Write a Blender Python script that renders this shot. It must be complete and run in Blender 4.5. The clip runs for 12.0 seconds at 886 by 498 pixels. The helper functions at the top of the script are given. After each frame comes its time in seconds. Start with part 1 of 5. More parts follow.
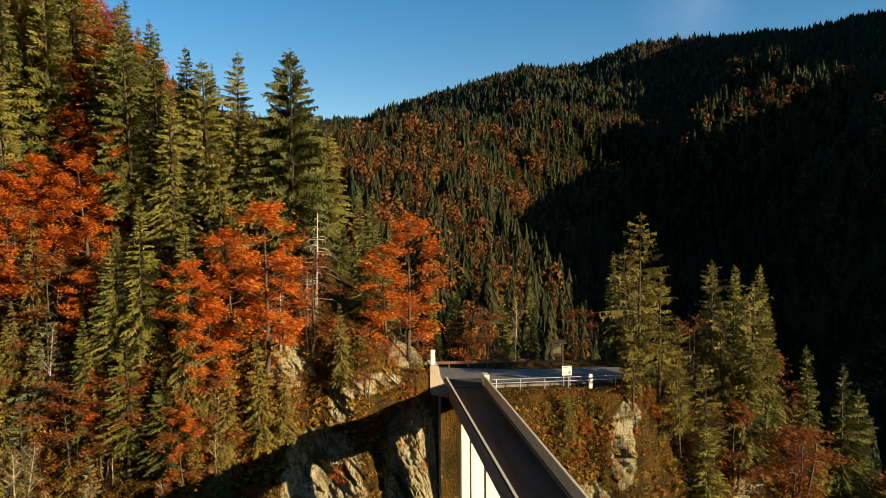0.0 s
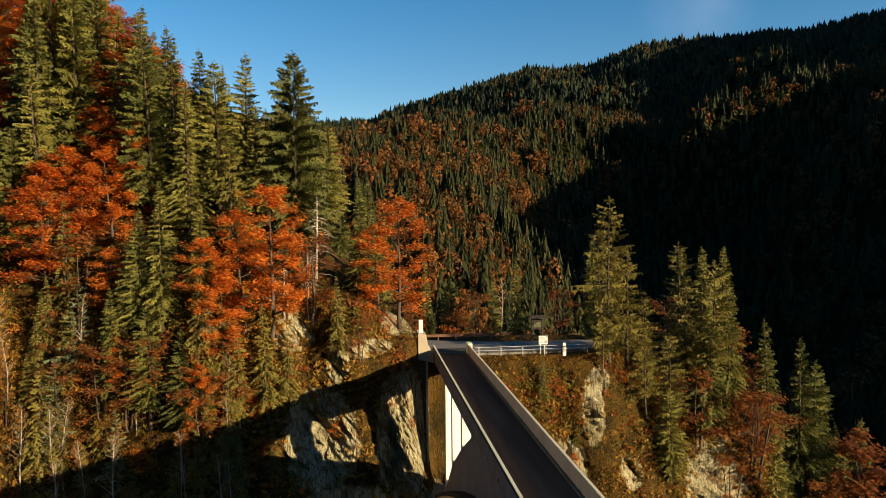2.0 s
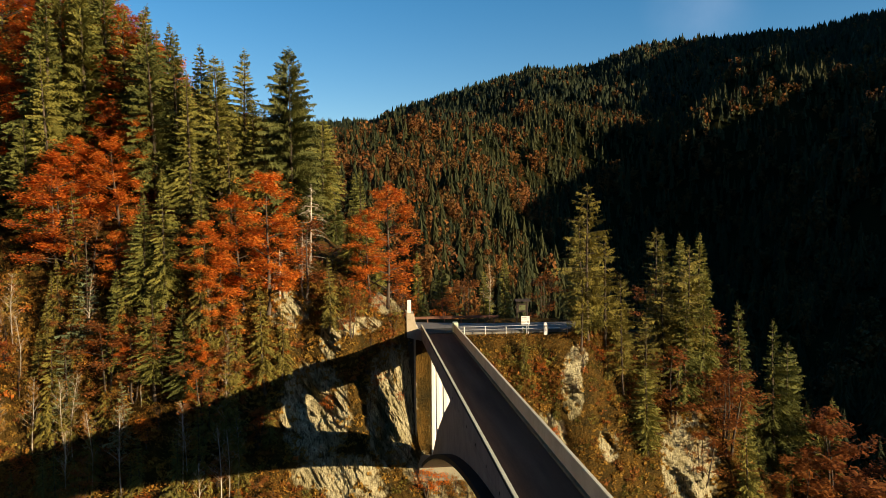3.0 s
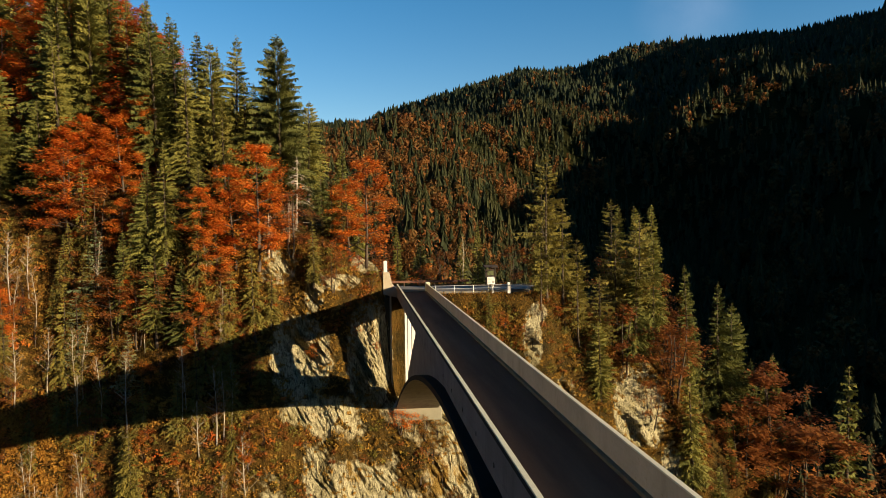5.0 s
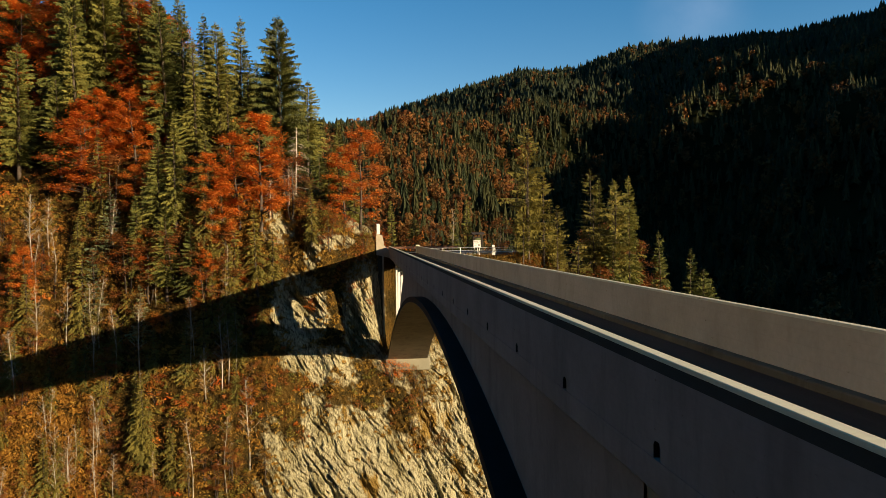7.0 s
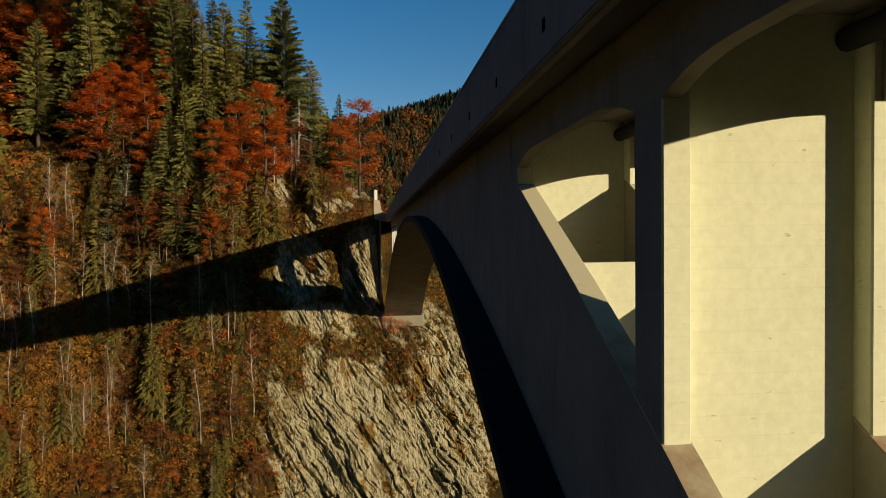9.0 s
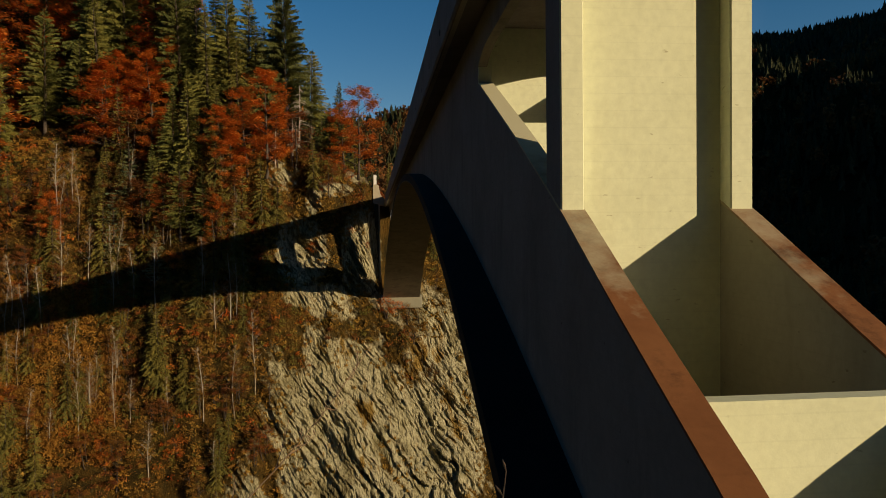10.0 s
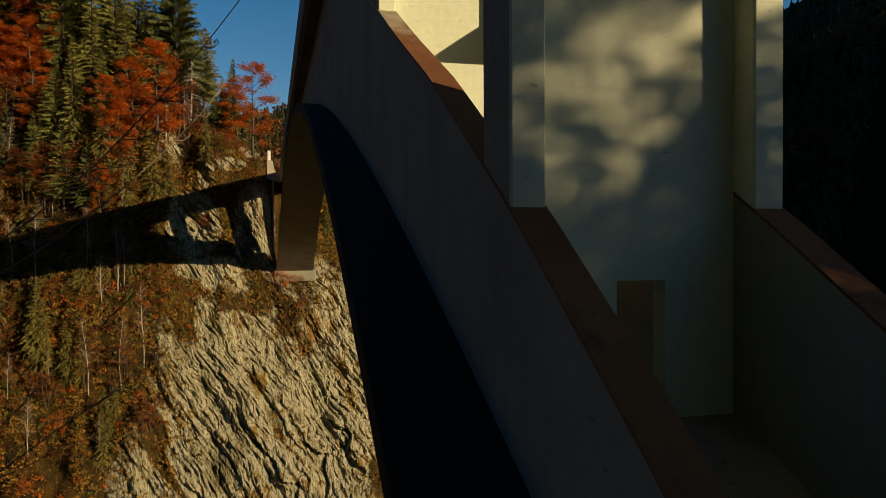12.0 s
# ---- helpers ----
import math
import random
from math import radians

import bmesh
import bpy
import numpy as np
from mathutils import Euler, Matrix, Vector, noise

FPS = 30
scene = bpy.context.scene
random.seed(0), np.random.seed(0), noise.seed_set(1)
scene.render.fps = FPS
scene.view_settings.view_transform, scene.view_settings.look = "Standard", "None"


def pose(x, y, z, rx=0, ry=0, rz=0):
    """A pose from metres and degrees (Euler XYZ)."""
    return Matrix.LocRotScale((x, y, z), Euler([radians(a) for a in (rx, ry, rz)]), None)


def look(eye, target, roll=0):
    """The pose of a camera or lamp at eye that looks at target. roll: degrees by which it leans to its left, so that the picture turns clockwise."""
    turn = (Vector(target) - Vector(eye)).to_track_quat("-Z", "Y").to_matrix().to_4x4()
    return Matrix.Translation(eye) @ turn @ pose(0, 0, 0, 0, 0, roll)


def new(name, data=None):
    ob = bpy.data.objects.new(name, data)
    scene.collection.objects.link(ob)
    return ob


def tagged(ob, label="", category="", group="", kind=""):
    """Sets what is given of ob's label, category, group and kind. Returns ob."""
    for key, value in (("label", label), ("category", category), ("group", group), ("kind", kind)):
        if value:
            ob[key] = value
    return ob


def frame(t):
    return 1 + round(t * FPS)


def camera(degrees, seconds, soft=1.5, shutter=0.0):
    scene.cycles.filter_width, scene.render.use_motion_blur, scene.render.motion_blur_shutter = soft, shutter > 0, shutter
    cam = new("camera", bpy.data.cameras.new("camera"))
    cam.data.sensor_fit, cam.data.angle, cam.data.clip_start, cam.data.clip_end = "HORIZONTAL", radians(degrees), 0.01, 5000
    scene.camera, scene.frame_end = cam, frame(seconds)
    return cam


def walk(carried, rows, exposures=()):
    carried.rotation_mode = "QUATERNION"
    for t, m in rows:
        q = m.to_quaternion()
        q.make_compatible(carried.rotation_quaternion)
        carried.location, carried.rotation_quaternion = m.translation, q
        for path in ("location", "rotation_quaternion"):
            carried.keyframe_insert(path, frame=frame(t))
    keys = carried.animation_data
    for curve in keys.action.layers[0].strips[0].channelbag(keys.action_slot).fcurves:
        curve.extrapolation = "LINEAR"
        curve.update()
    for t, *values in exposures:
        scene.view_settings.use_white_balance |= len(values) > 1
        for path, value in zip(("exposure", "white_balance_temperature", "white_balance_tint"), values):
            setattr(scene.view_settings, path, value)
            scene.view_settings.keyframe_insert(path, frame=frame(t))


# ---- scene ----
# ---------------------------------------------------------------- camera
cam = camera(64.83, 12.0, soft=0.5)
ROWS = [  # seconds, x, y, z, yaw, pitch, roll
    (0.0, 0.0, 0.0, 40.0, -6.875, -2.284, 0.347),
    (0.5, 0.292, -1.429, 39.699, -6.818, -2.18, 0.354),
    (1.0, 0.495, -3.207, 39.364, -6.725, -2.157, 0.432),
    (1.5, 0.735, -5.132, 38.874, -6.46, -2.134, 0.508),
    (2.0, 1.207, -7.207, 38.188, -6.227, -2.145, 0.555),
    (2.5, 1.825, -9.227, 37.45, -6.04, -2.084, 0.541),
    (3.0, 2.375, -11.446, 36.584, -5.988, -2.049, 0.562),
    (5.0, 3.833, -20.036, 32.61, -6.521, -1.81, 0.707),
    (5.5, 4.083, -21.76, 31.508, -6.488, -1.738, 0.722),
    (6.0, 4.28, -23.426, 30.302, -6.478, -1.675, 0.773),
    (6.5, 4.438, -25.008, 29.154, -6.434, -1.611, 0.767),
    (7.0, 4.637, -26.545, 27.963, -6.388, -1.571, 0.741),
    (8.8, 5.253, -31.395, 23.554, -6.093, -1.351, 0.541),
    (9.5, 5.533, -32.901, 21.804, -5.919, -1.185, 0.607),
    (10.0, 5.841, -33.79, 20.621, -5.783, -1.118, 0.579),
    (10.5, 6.15, -34.714, 19.558, -6.95, -1.069, 0.508),
    (11.0, 6.359, -35.695, 18.562, -10.639, -0.998, 0.274),
    (11.5, 6.363, -36.437, 17.74, -13.419, -0.978, 0.333),
    (12.0, 6.349, -37.291, 16.987, -13.903, -0.969, 0.289),
]
walk(cam, [(t, pose(x, y, z, 90 + pitch, roll, yaw)) for t, x, y, z, yaw, pitch, roll in ROWS],
     [(0.0, 0.90, 6800, 22), (7.2, 0.85, 6800, 22), (8.8, 0.25, 6250, 22), (9.4, -0.03, 6500, 22), (10.0, -0.17, 6700, 22), (10.5, -0.3, 6800, 22), (11.0, -0.2, 6800, 22), (12.0, 0.05, 6800, 22)])

# ---------------------------------------------------------------- light
SUN_TO = Vector((1.0, -0.78, 0.285)).normalized()  # towards the sun
world = bpy.data.worlds.new("sky")
scene.world = world
world.use_nodes = True
wn = world.node_tree
sky = wn.nodes.new("ShaderNodeTexSky")
sky.sky_type = "NISHITA"
sky.sun_disc = False
sky.sun_elevation = math.asin(SUN_TO.z)
sky.sun_rotation = math.atan2(SUN_TO.x, SUN_TO.y)
sky.altitude = 900
sky.air_density = 1.0
sky.dust_density = 0.35
sky.ozone_density = 1.5
background = wn.nodes["Background"]
background.inputs["Strength"].default_value = 0.084
deep = wn.nodes.new("ShaderNodeHueSaturation")
deep.inputs["Saturation"].default_value = 1.48
deep.inputs["Hue"].default_value = 0.495
wn.links.new(sky.outputs[0], deep.inputs["Color"])
# one thin veil of cloud over the ridge
way = wn.nodes.new("ShaderNodeTexCoord")
near = wn.nodes.new("ShaderNodeVectorMath")
near.operation = "DISTANCE"
near.inputs[1].default_value = (0.425, 0.862, 0.277)
wn.links.new(way.outputs["Generated"], near.inputs[0])
veil = wn.nodes.new("ShaderNodeMapRange")
veil.interpolation_type = "SMOOTHSTEP"
for key, value in (("From Min", 0.085), ("From Max", 0.01), ("To Min", 0.0), ("To Max", 0.4)):
    veil.inputs[key].default_value = value
wn.links.new(near.outputs["Value"], veil.inputs["Value"])
wisp = wn.nodes.new("ShaderNodeTexNoise")
wisp.inputs["Scale"].default_value = 22.0
wisp.inputs["Detail"].default_value = 5.0
wn.links.new(way.outputs["Generated"], wisp.inputs[0])
both_f = wn.nodes.new("ShaderNodeMath")
both_f.operation = "MULTIPLY"
wn.links.new(veil.outputs[0], both_f.inputs[0])
wn.links.new(wisp.outputs[0], both_f.inputs[1])
cloudy = wn.nodes.new("ShaderNodeMix")
cloudy.data_type = "RGBA"
cloudy.inputs[7].default_value = (2.2, 3.5, 4.9, 1)
wn.links.new(both_f.outputs[0], cloudy.inputs[0])
wn.links.new(deep.outputs[0], cloudy.inputs[6])
wn.links.new(cloudy.outputs[2], background.inputs["Color"])

sun_data = bpy.data.lights.new("sun", "SUN")
sun_data.energy = 5.0
sun_data.angle = radians(0.5)
sun_data.color = (1.0, 0.84, 0.50)
sun = new("sun", sun_data)
sun.matrix_world = look(SUN_TO * 200, (0, 0, 0))


# ---------------------------------------------------------------- materials
def material(name):
    m = bpy.data.materials.new(name)
    m.use_nodes = True
    return m, m.node_tree.nodes, m.node_tree.links, m.node_tree.nodes["Principled BSDF"]


def ramp(nodes, stops):
    r = nodes.new("ShaderNodeValToRGB")
    while len(r.color_ramp.elements) < len(stops):
        r.color_ramp.elements.new(0.5)
    for e, (at, c) in zip(r.color_ramp.elements, stops):
        e.position = at
        e.color = (*c, 1)
    return r


def noise_tex(nodes, links, scale, detail=6, rough=0.6, stretch=None, turn=None, coord="Object"):
    tc = nodes.new("ShaderNodeTexCoord")
    mp = nodes.new("ShaderNodeMapping")
    if stretch:
        mp.inputs["Scale"].default_value = stretch
    if turn:
        mp.inputs["Rotation"].default_value = turn
    n = nodes.new("ShaderNodeTexNoise")
    n.inputs["Scale"].default_value = scale
    n.inputs["Detail"].default_value = detail
    n.inputs["Roughness"].default_value = rough
    links.new(tc.outputs[coord], mp.inputs[0])
    links.new(mp.outputs[0], n.inputs[0])
    return n


def blend(nodes, links, mode, fac, a, b):
    """Mixes colours; a, b and fac are sockets or values."""
    mx = nodes.new("ShaderNodeMix")
    mx.data_type = "RGBA"
    mx.blend_type = mode
    for sock, v in ((mx.inputs[0], fac), (mx.inputs[6], a), (mx.inputs[7], b)):
        if isinstance(v, (int, float)):
            sock.default_value = v
        elif isinstance(v, tuple):
            sock.default_value = (*v, 1)
        else:
            links.new(v, sock)
    return mx.outputs[2]


def bump(nodes, links, height, bsdf, strength, distance):
    b = nodes.new("ShaderNodeBump")
    b.inputs["Strength"].default_value = strength
    b.inputs["Distance"].default_value = distance
    links.new(height, b.inputs["Height"])
    links.new(b.outputs[0], bsdf.inputs["Normal"])


def concrete(name, low, high, stain, amount, streaks=True):
    m, n, l, bsdf = material(name)
    fine = noise_tex(n, l, 9.0, 8, 0.65)
    big = noise_tex(n, l, 0.55, 5, 0.6)
    base = ramp(n, [(0.3, low), (0.7, high)])
    l.new(big.outputs[0], base.inputs[0])
    grain = ramp(n, [(0.3, (0.89, 0.89, 0.89)), (0.65, (1, 1, 1))])
    l.new(fine.outputs[0], grain.inputs[0])
    col = blend(n, l, "MULTIPLY", 1.0, base.outputs[0], grain.outputs[0])
    spots = noise_tex(n, l, 1.1, 7, 0.7, stretch=(1, 1, 0.25) if streaks else (1, 1, 1))
    mask = ramp(n, [(0.52, (0, 0, 0)), (0.68, (amount, amount, amount))])
    l.new(spots.outputs[0], mask.inputs[0])
    col = blend(n, l, "MIX", mask.outputs[0], col, stain)
    # board marks of the formwork: thin level lines, barely darker
    tc = n.new("ShaderNodeTexCoord")
    sep = n.new("ShaderNodeSeparateXYZ")
    l.new(tc.outputs["Object"], sep.inputs[0])
    saw = n.new("ShaderNodeMath"); saw.operation = "PINGPONG"; saw.inputs[1].default_value = 0.11
    l.new(sep.outputs["Z"], saw.inputs[0])
    line = ramp(n, [(0.0, (0.86, 0.86, 0.86)), (0.012, (1, 1, 1))])
    l.new(saw.outputs[0], line.inputs[0])
    col = blend(n, l, "MULTIPLY", 0.35, col, line.outputs[0])
    # small dark pits and scuffs
    pit = noise_tex(n, l, 5.0, 3, 0.5, stretch=(1, 1, 2.6))
    pm = ramp(n, [(0.70, (1, 1, 1)), (0.76, (0.55, 0.5, 0.42))])
    l.new(pit.outputs[0], pm.inputs[0])
    col = blend(n, l, "MULTIPLY", 0.8, col, pm.outputs[0])
    l.new(col, bsdf.inputs["Base Color"])
    bsdf.inputs["Roughness"].default_value = 0.88
    bsdf.inputs["Specular IOR Level"].default_value = 0.15
    bump(n, l, fine.outputs[0], bsdf, 0.12, 0.02)
    return m


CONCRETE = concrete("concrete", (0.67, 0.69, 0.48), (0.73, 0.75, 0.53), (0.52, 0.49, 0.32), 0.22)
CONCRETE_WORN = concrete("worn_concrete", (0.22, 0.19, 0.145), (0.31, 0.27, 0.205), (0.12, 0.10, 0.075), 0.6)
# side concrete: weathering, plus the shade of the unlit faces painted in
CONCRETE_SHADED = concrete("shaded_weathered_concrete", (0.21, 0.178, 0.160), (0.29, 0.25, 0.228), (0.13, 0.108, 0.095), 0.5)
# duller copy of the cream concrete: shade on the inner wall faces painted in
INNER = concrete("dull_cream_concrete", (0.27, 0.255, 0.185), (0.34, 0.32, 0.235), (0.19, 0.17, 0.115), 0.45)
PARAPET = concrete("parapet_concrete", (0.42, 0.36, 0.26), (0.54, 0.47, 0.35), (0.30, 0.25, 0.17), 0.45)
# black for the arch slab's ledges and for drain slots painted as dark holes
BLACK = concrete("black_concrete", (0.010, 0.010, 0.010), (0.018, 0.018, 0.018), (0.007, 0.007, 0.007), 0.6, False)
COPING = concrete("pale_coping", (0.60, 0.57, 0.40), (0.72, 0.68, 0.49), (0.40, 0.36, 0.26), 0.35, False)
CONCRETE_WHITE = concrete("white_concrete", (0.74, 0.74, 0.70), (0.82, 0.82, 0.79), (0.55, 0.53, 0.47), 0.25)
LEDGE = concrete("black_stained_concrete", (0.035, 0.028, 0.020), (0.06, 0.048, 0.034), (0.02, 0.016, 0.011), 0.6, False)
STAINED = concrete("stained_concrete", (0.10, 0.08, 0.05), (0.17, 0.14, 0.09), (0.05, 0.038, 0.022), 0.7)
# dark concrete; the shadow lying on the abutment is painted into its colour
PIER = concrete("darkened_concrete", (0.050, 0.046, 0.034), (0.090, 0.082, 0.060), (0.028, 0.026, 0.019), 0.7)
RUST = concrete("rust_stained_concrete", (0.15, 0.055, 0.020), (0.27, 0.115, 0.044), (0.07, 0.027, 0.012), 0.9, False)


def half_rust():
    """Tops of the arch walls: bare cream concrete high up, rust-brown lichen lower down."""
    m = RUST
    n, l = m.node_tree.nodes, m.node_tree.links
    bsdf = n["Principled BSDF"]
    rust = bsdf.inputs["Base Color"].links[0].from_socket
    tc = n.new("ShaderNodeTexCoord")
    sep = n.new("ShaderNodeSeparateXYZ")
    l.new(tc.outputs["Object"], sep.inputs[0])
    patch = noise_tex(n, l, 1.6, 5, 0.65)
    add = n.new("ShaderNodeMath"); add.operation = "MULTIPLY_ADD"; add.inputs[1].default_value = 3.2
    l.new(patch.outputs[0], add.inputs[0])
    l.new(sep.outputs["Z"], add.inputs[2])
    high = n.new("ShaderNodeMapRange")
    high.inputs["From Min"].default_value, high.inputs["From Max"].default_value = 21.6, 23.6
    l.new(add.outputs[0], high.inputs["Value"])
    l.new(blend(n, l, "MIX", high.outputs[0], rust, (0.56, 0.53, 0.36)), bsdf.inputs["Base Color"])


half_rust()


def plain(name, colour, rough=0.6, metal=0.0, vary=0.25, scale=6.0):
    m, n, l, bsdf = material(name)
    t = noise_tex(n, l, scale, 6, 0.6)
    r = ramp(n, [(0.3, tuple(c * (1 - vary) for c in colour)), (0.7, tuple(min(1, c * (1 + vary)) for c in colour))])
    l.new(t.outputs[0], r.inputs[0])
    l.new(r.outputs[0], bsdf.inputs["Base Color"])
    bsdf.inputs["Roughness"].default_value = rough
    bsdf.inputs["Metallic"].default_value = metal
    bump(n, l, t.outputs[0], bsdf, 0.15, 0.01)
    return m


def asphalt_material():
    m, n, l, bsdf = material("asphalt")
    fine = noise_tex(n, l, 60, 4, 0.7)
    wear = noise_tex(n, l, 0.8, 5, 0.6, stretch=(1.6, 0.12, 1))
    a = ramp(n, [(0.35, (0.085, 0.050, 0.032)), (0.7, (0.130, 0.078, 0.050))])
    l.new(wear.outputs[0], a.inputs[0])
    g = ramp(n, [(0.3, (0.7, 0.7, 0.7)), (0.7, (1.25, 1.25, 1.25))])
    l.new(fine.outputs[0], g.inputs[0])
    l.new(blend(n, l, "MULTIPLY", 1.0, a.outputs[0], g.outputs[0]), bsdf.inputs["Base Color"])
    bsdf.inputs["Roughness"].default_value = 0.9
    bsdf.inputs["Specular IOR Level"].default_value = 0.02
    bump(n, l, fine.outputs[0], bsdf, 0.3, 0.01)
    return m


ASPHALT = asphalt_material()
ROAD_PALE = plain("pale_asphalt", (0.17, 0.16, 0.14), 0.85, 0, 0.25, 2.0)
METAL = plain("galvanised_steel", (0.55, 0.55, 0.54), 0.45, 0.6, 0.15)
WHITE = plain("white_paint", (0.78, 0.77, 0.74), 0.5, 0, 0.06)
GREY = plain("grey_print", (0.32, 0.31, 0.30), 0.6, 0, 0.1)
WOOD = plain("brown_wood", (0.035, 0.025, 0.018), 0.8, 0, 0.35)
DARK = plain("dark_recess", (0.02, 0.02, 0.02), 0.9, 0, 0.2)
RAILWOOD = plain("rusty_rail", (0.16, 0.07, 0.04), 0.7, 0.1, 0.3)
BARK = plain("bark", (0.07, 0.052, 0.038), 0.95, 0, 0.45, 3.0)
BARK_PALE = plain("pale_bark", (0.42, 0.37, 0.29), 0.9, 0, 0.35, 3.0)
BARK_DEAD = plain("bleached_dead_wood", (0.50, 0.43, 0.34), 0.9, 0, 0.3, 3.0)


def foliage(name, tones, through_light=0.25, rough=0.75, gaps=0.0, fine=9.0, joined=False):
    """Leaves and needles: tones vary from tree to tree and from leaf to leaf."""
    m, n, l, bsdf = material(name)
    info = n.new("ShaderNodeObjectInfo")
    geo = n.new("ShaderNodeNewGeometry")
    mul = n.new("ShaderNodeMath"); mul.operation = "MULTIPLY"; mul.inputs[1].default_value = 0.38
    l.new(geo.outputs["Random Per Island"], mul.inputs[0])
    mad = n.new("ShaderNodeMath"); mad.operation = "MULTIPLY_ADD"; mad.inputs[1].default_value = 0.62
    if joined:  # woods in one mesh: each tree carries its own tone
        tone = n.new("ShaderNodeAttribute")
        tone.attribute_name = "tone"
        mul.inputs[1].default_value, mad.inputs[1].default_value = 0.25, 0.75
        l.new(tone.outputs["Fac"], mad.inputs[0])
    else:
        l.new(info.outputs["Random"], mad.inputs[0])
    l.new(mul.outputs[0], mad.inputs[2])
    r = ramp(n, [(i / (len(tones) - 1), c) for i, c in enumerate(tones)])
    l.new(mad.outputs[0], r.inputs[0])
    l.new(r.outputs[0], bsdf.inputs["Base Color"])
    bsdf.inputs["Roughness"].default_value = rough
    bsdf.inputs["Specular IOR Level"].default_value = 0.15
    tr = n.new("ShaderNodeBsdfTranslucent")
    l.new(r.outputs[0], tr.inputs["Color"])
    ms = n.new("ShaderNodeMixShader")
    ms.inputs[0].default_value = through_light
    l.new(bsdf.outputs[0], ms.inputs[1])
    l.new(tr.outputs[0], ms.inputs[2])
    if gaps:  # air between the needles and small leaves of one spray
        tex = noise_tex(n, l, fine, 2, 0.6)
        cut = ramp(n, [(0.0, (0, 0, 0)), (gaps, (1, 1, 1))])
        cut.color_ramp.interpolation = "CONSTANT"
        l.new(tex.outputs[0], cut.inputs[0])
        air = n.new("ShaderNodeBsdfTransparent")
        both = n.new("ShaderNodeMixShader")
        l.new(cut.outputs[0], both.inputs[0])
        l.new(air.outputs[0], both.inputs[1])
        l.new(ms.outputs[0], both.inputs[2])
        l.new(both.outputs[0], n["Material Output"].inputs["Surface"])
    else:
        l.new(ms.outputs[0], n["Material Output"].inputs["Surface"])
    return m


NEEDLES = foliage("spruce_needles", [(0.062, 0.075, 0.022), (0.125, 0.13, 0.032), (0.24, 0.22, 0.05), (0.10, 0.108, 0.03)], 0.18, gaps=0.47, fine=7)
NEEDLES_DARK = foliage("dark_spruce_needles", [(0.05, 0.065, 0.022), (0.085, 0.10, 0.03), (0.13, 0.135, 0.038), (0.07, 0.085, 0.026)], 0.2, gaps=0.44, fine=7)
# darker copy of the valley needles; the far slope's dimness is in the colour
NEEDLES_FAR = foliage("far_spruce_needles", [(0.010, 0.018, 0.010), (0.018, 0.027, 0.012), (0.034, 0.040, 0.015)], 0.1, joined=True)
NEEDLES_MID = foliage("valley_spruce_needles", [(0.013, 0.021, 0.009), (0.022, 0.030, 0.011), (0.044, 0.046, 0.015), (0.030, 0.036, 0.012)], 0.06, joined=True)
NEEDLES_OLIVE = foliage("olive_needles", [(0.085, 0.083, 0.02), (0.14, 0.123, 0.027), (0.21, 0.172, 0.037), (0.11, 0.104, 0.03)], 0.18, gaps=0.47, fine=8)
NEEDLES_PALE = foliage("pale_fir_needles", [(0.12, 0.15, 0.075), (0.17, 0.19, 0.09), (0.23, 0.24, 0.115)], 0.2, gaps=0.42, fine=10)
LEAF_ORANGE = foliage("orange_beech_leaves", [(0.30, 0.06, 0.012), (0.60, 0.14, 0.018), (0.78, 0.27, 0.036), (0.45, 0.085, 0.014), (0.16, 0.045, 0.014)], 0.28, gaps=0.45, fine=14)
LEAF_RUST = foliage("rust_leaves", [(0.16, 0.05, 0.016), (0.26, 0.085, 0.022), (0.36, 0.14, 0.034), (0.20, 0.065, 0.02)], 0.3, gaps=0.45, fine=14)
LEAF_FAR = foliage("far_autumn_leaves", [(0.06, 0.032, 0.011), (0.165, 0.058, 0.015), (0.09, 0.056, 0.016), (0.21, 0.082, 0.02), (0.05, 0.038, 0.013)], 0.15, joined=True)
LEAF_GOLD = foliage("golden_leaves", [(0.19, 0.085, 0.016), (0.32, 0.15, 0.023), (0.15, 0.075, 0.016)], 0.25, gaps=0.48, fine=22)
GRASS = foliage("dry_grass", [(0.22, 0.14, 0.03), (0.36, 0.21, 0.042), (0.46, 0.27, 0.055), (0.18, 0.125, 0.028)], 0.25, gaps=0.48, fine=24)
SCRUB_GOLD = foliage("golden_scrub", [(0.13, 0.065, 0.014), (0.27, 0.125, 0.021), (0.42, 0.21, 0.034), (0.19, 0.10, 0.02)], 0.22, joined=True)
SCRUB_RUST = foliage("rust_scrub", [(0.11, 0.04, 0.014), (0.22, 0.075, 0.02), (0.34, 0.12, 0.03), (0.15, 0.06, 0.018)], 0.25, joined=True)
SCRUB_OLIVE = foliage("olive_scrub", [(0.07, 0.07, 0.018), (0.14, 0.125, 0.026), (0.22, 0.18, 0.036), (0.10, 0.10, 0.028)], 0.25, joined=True)
SCRUB_ORANGE = foliage("orange_scrub", [(0.34, 0.07, 0.012), (0.52, 0.12, 0.018), (0.62, 0.2, 0.03)], 0.3, joined=True)
SCRUB_GRASS = foliage("ochre_grass", [(0.20, 0.12, 0.025), (0.31, 0.18, 0.035), (0.42, 0.24, 0.048), (0.15, 0.105, 0.024)], 0.22, joined=True)
TWIGS = plain("grey_brown_twigs", (0.24, 0.16, 0.10), 0.9, 0, 0.3, 2.0)


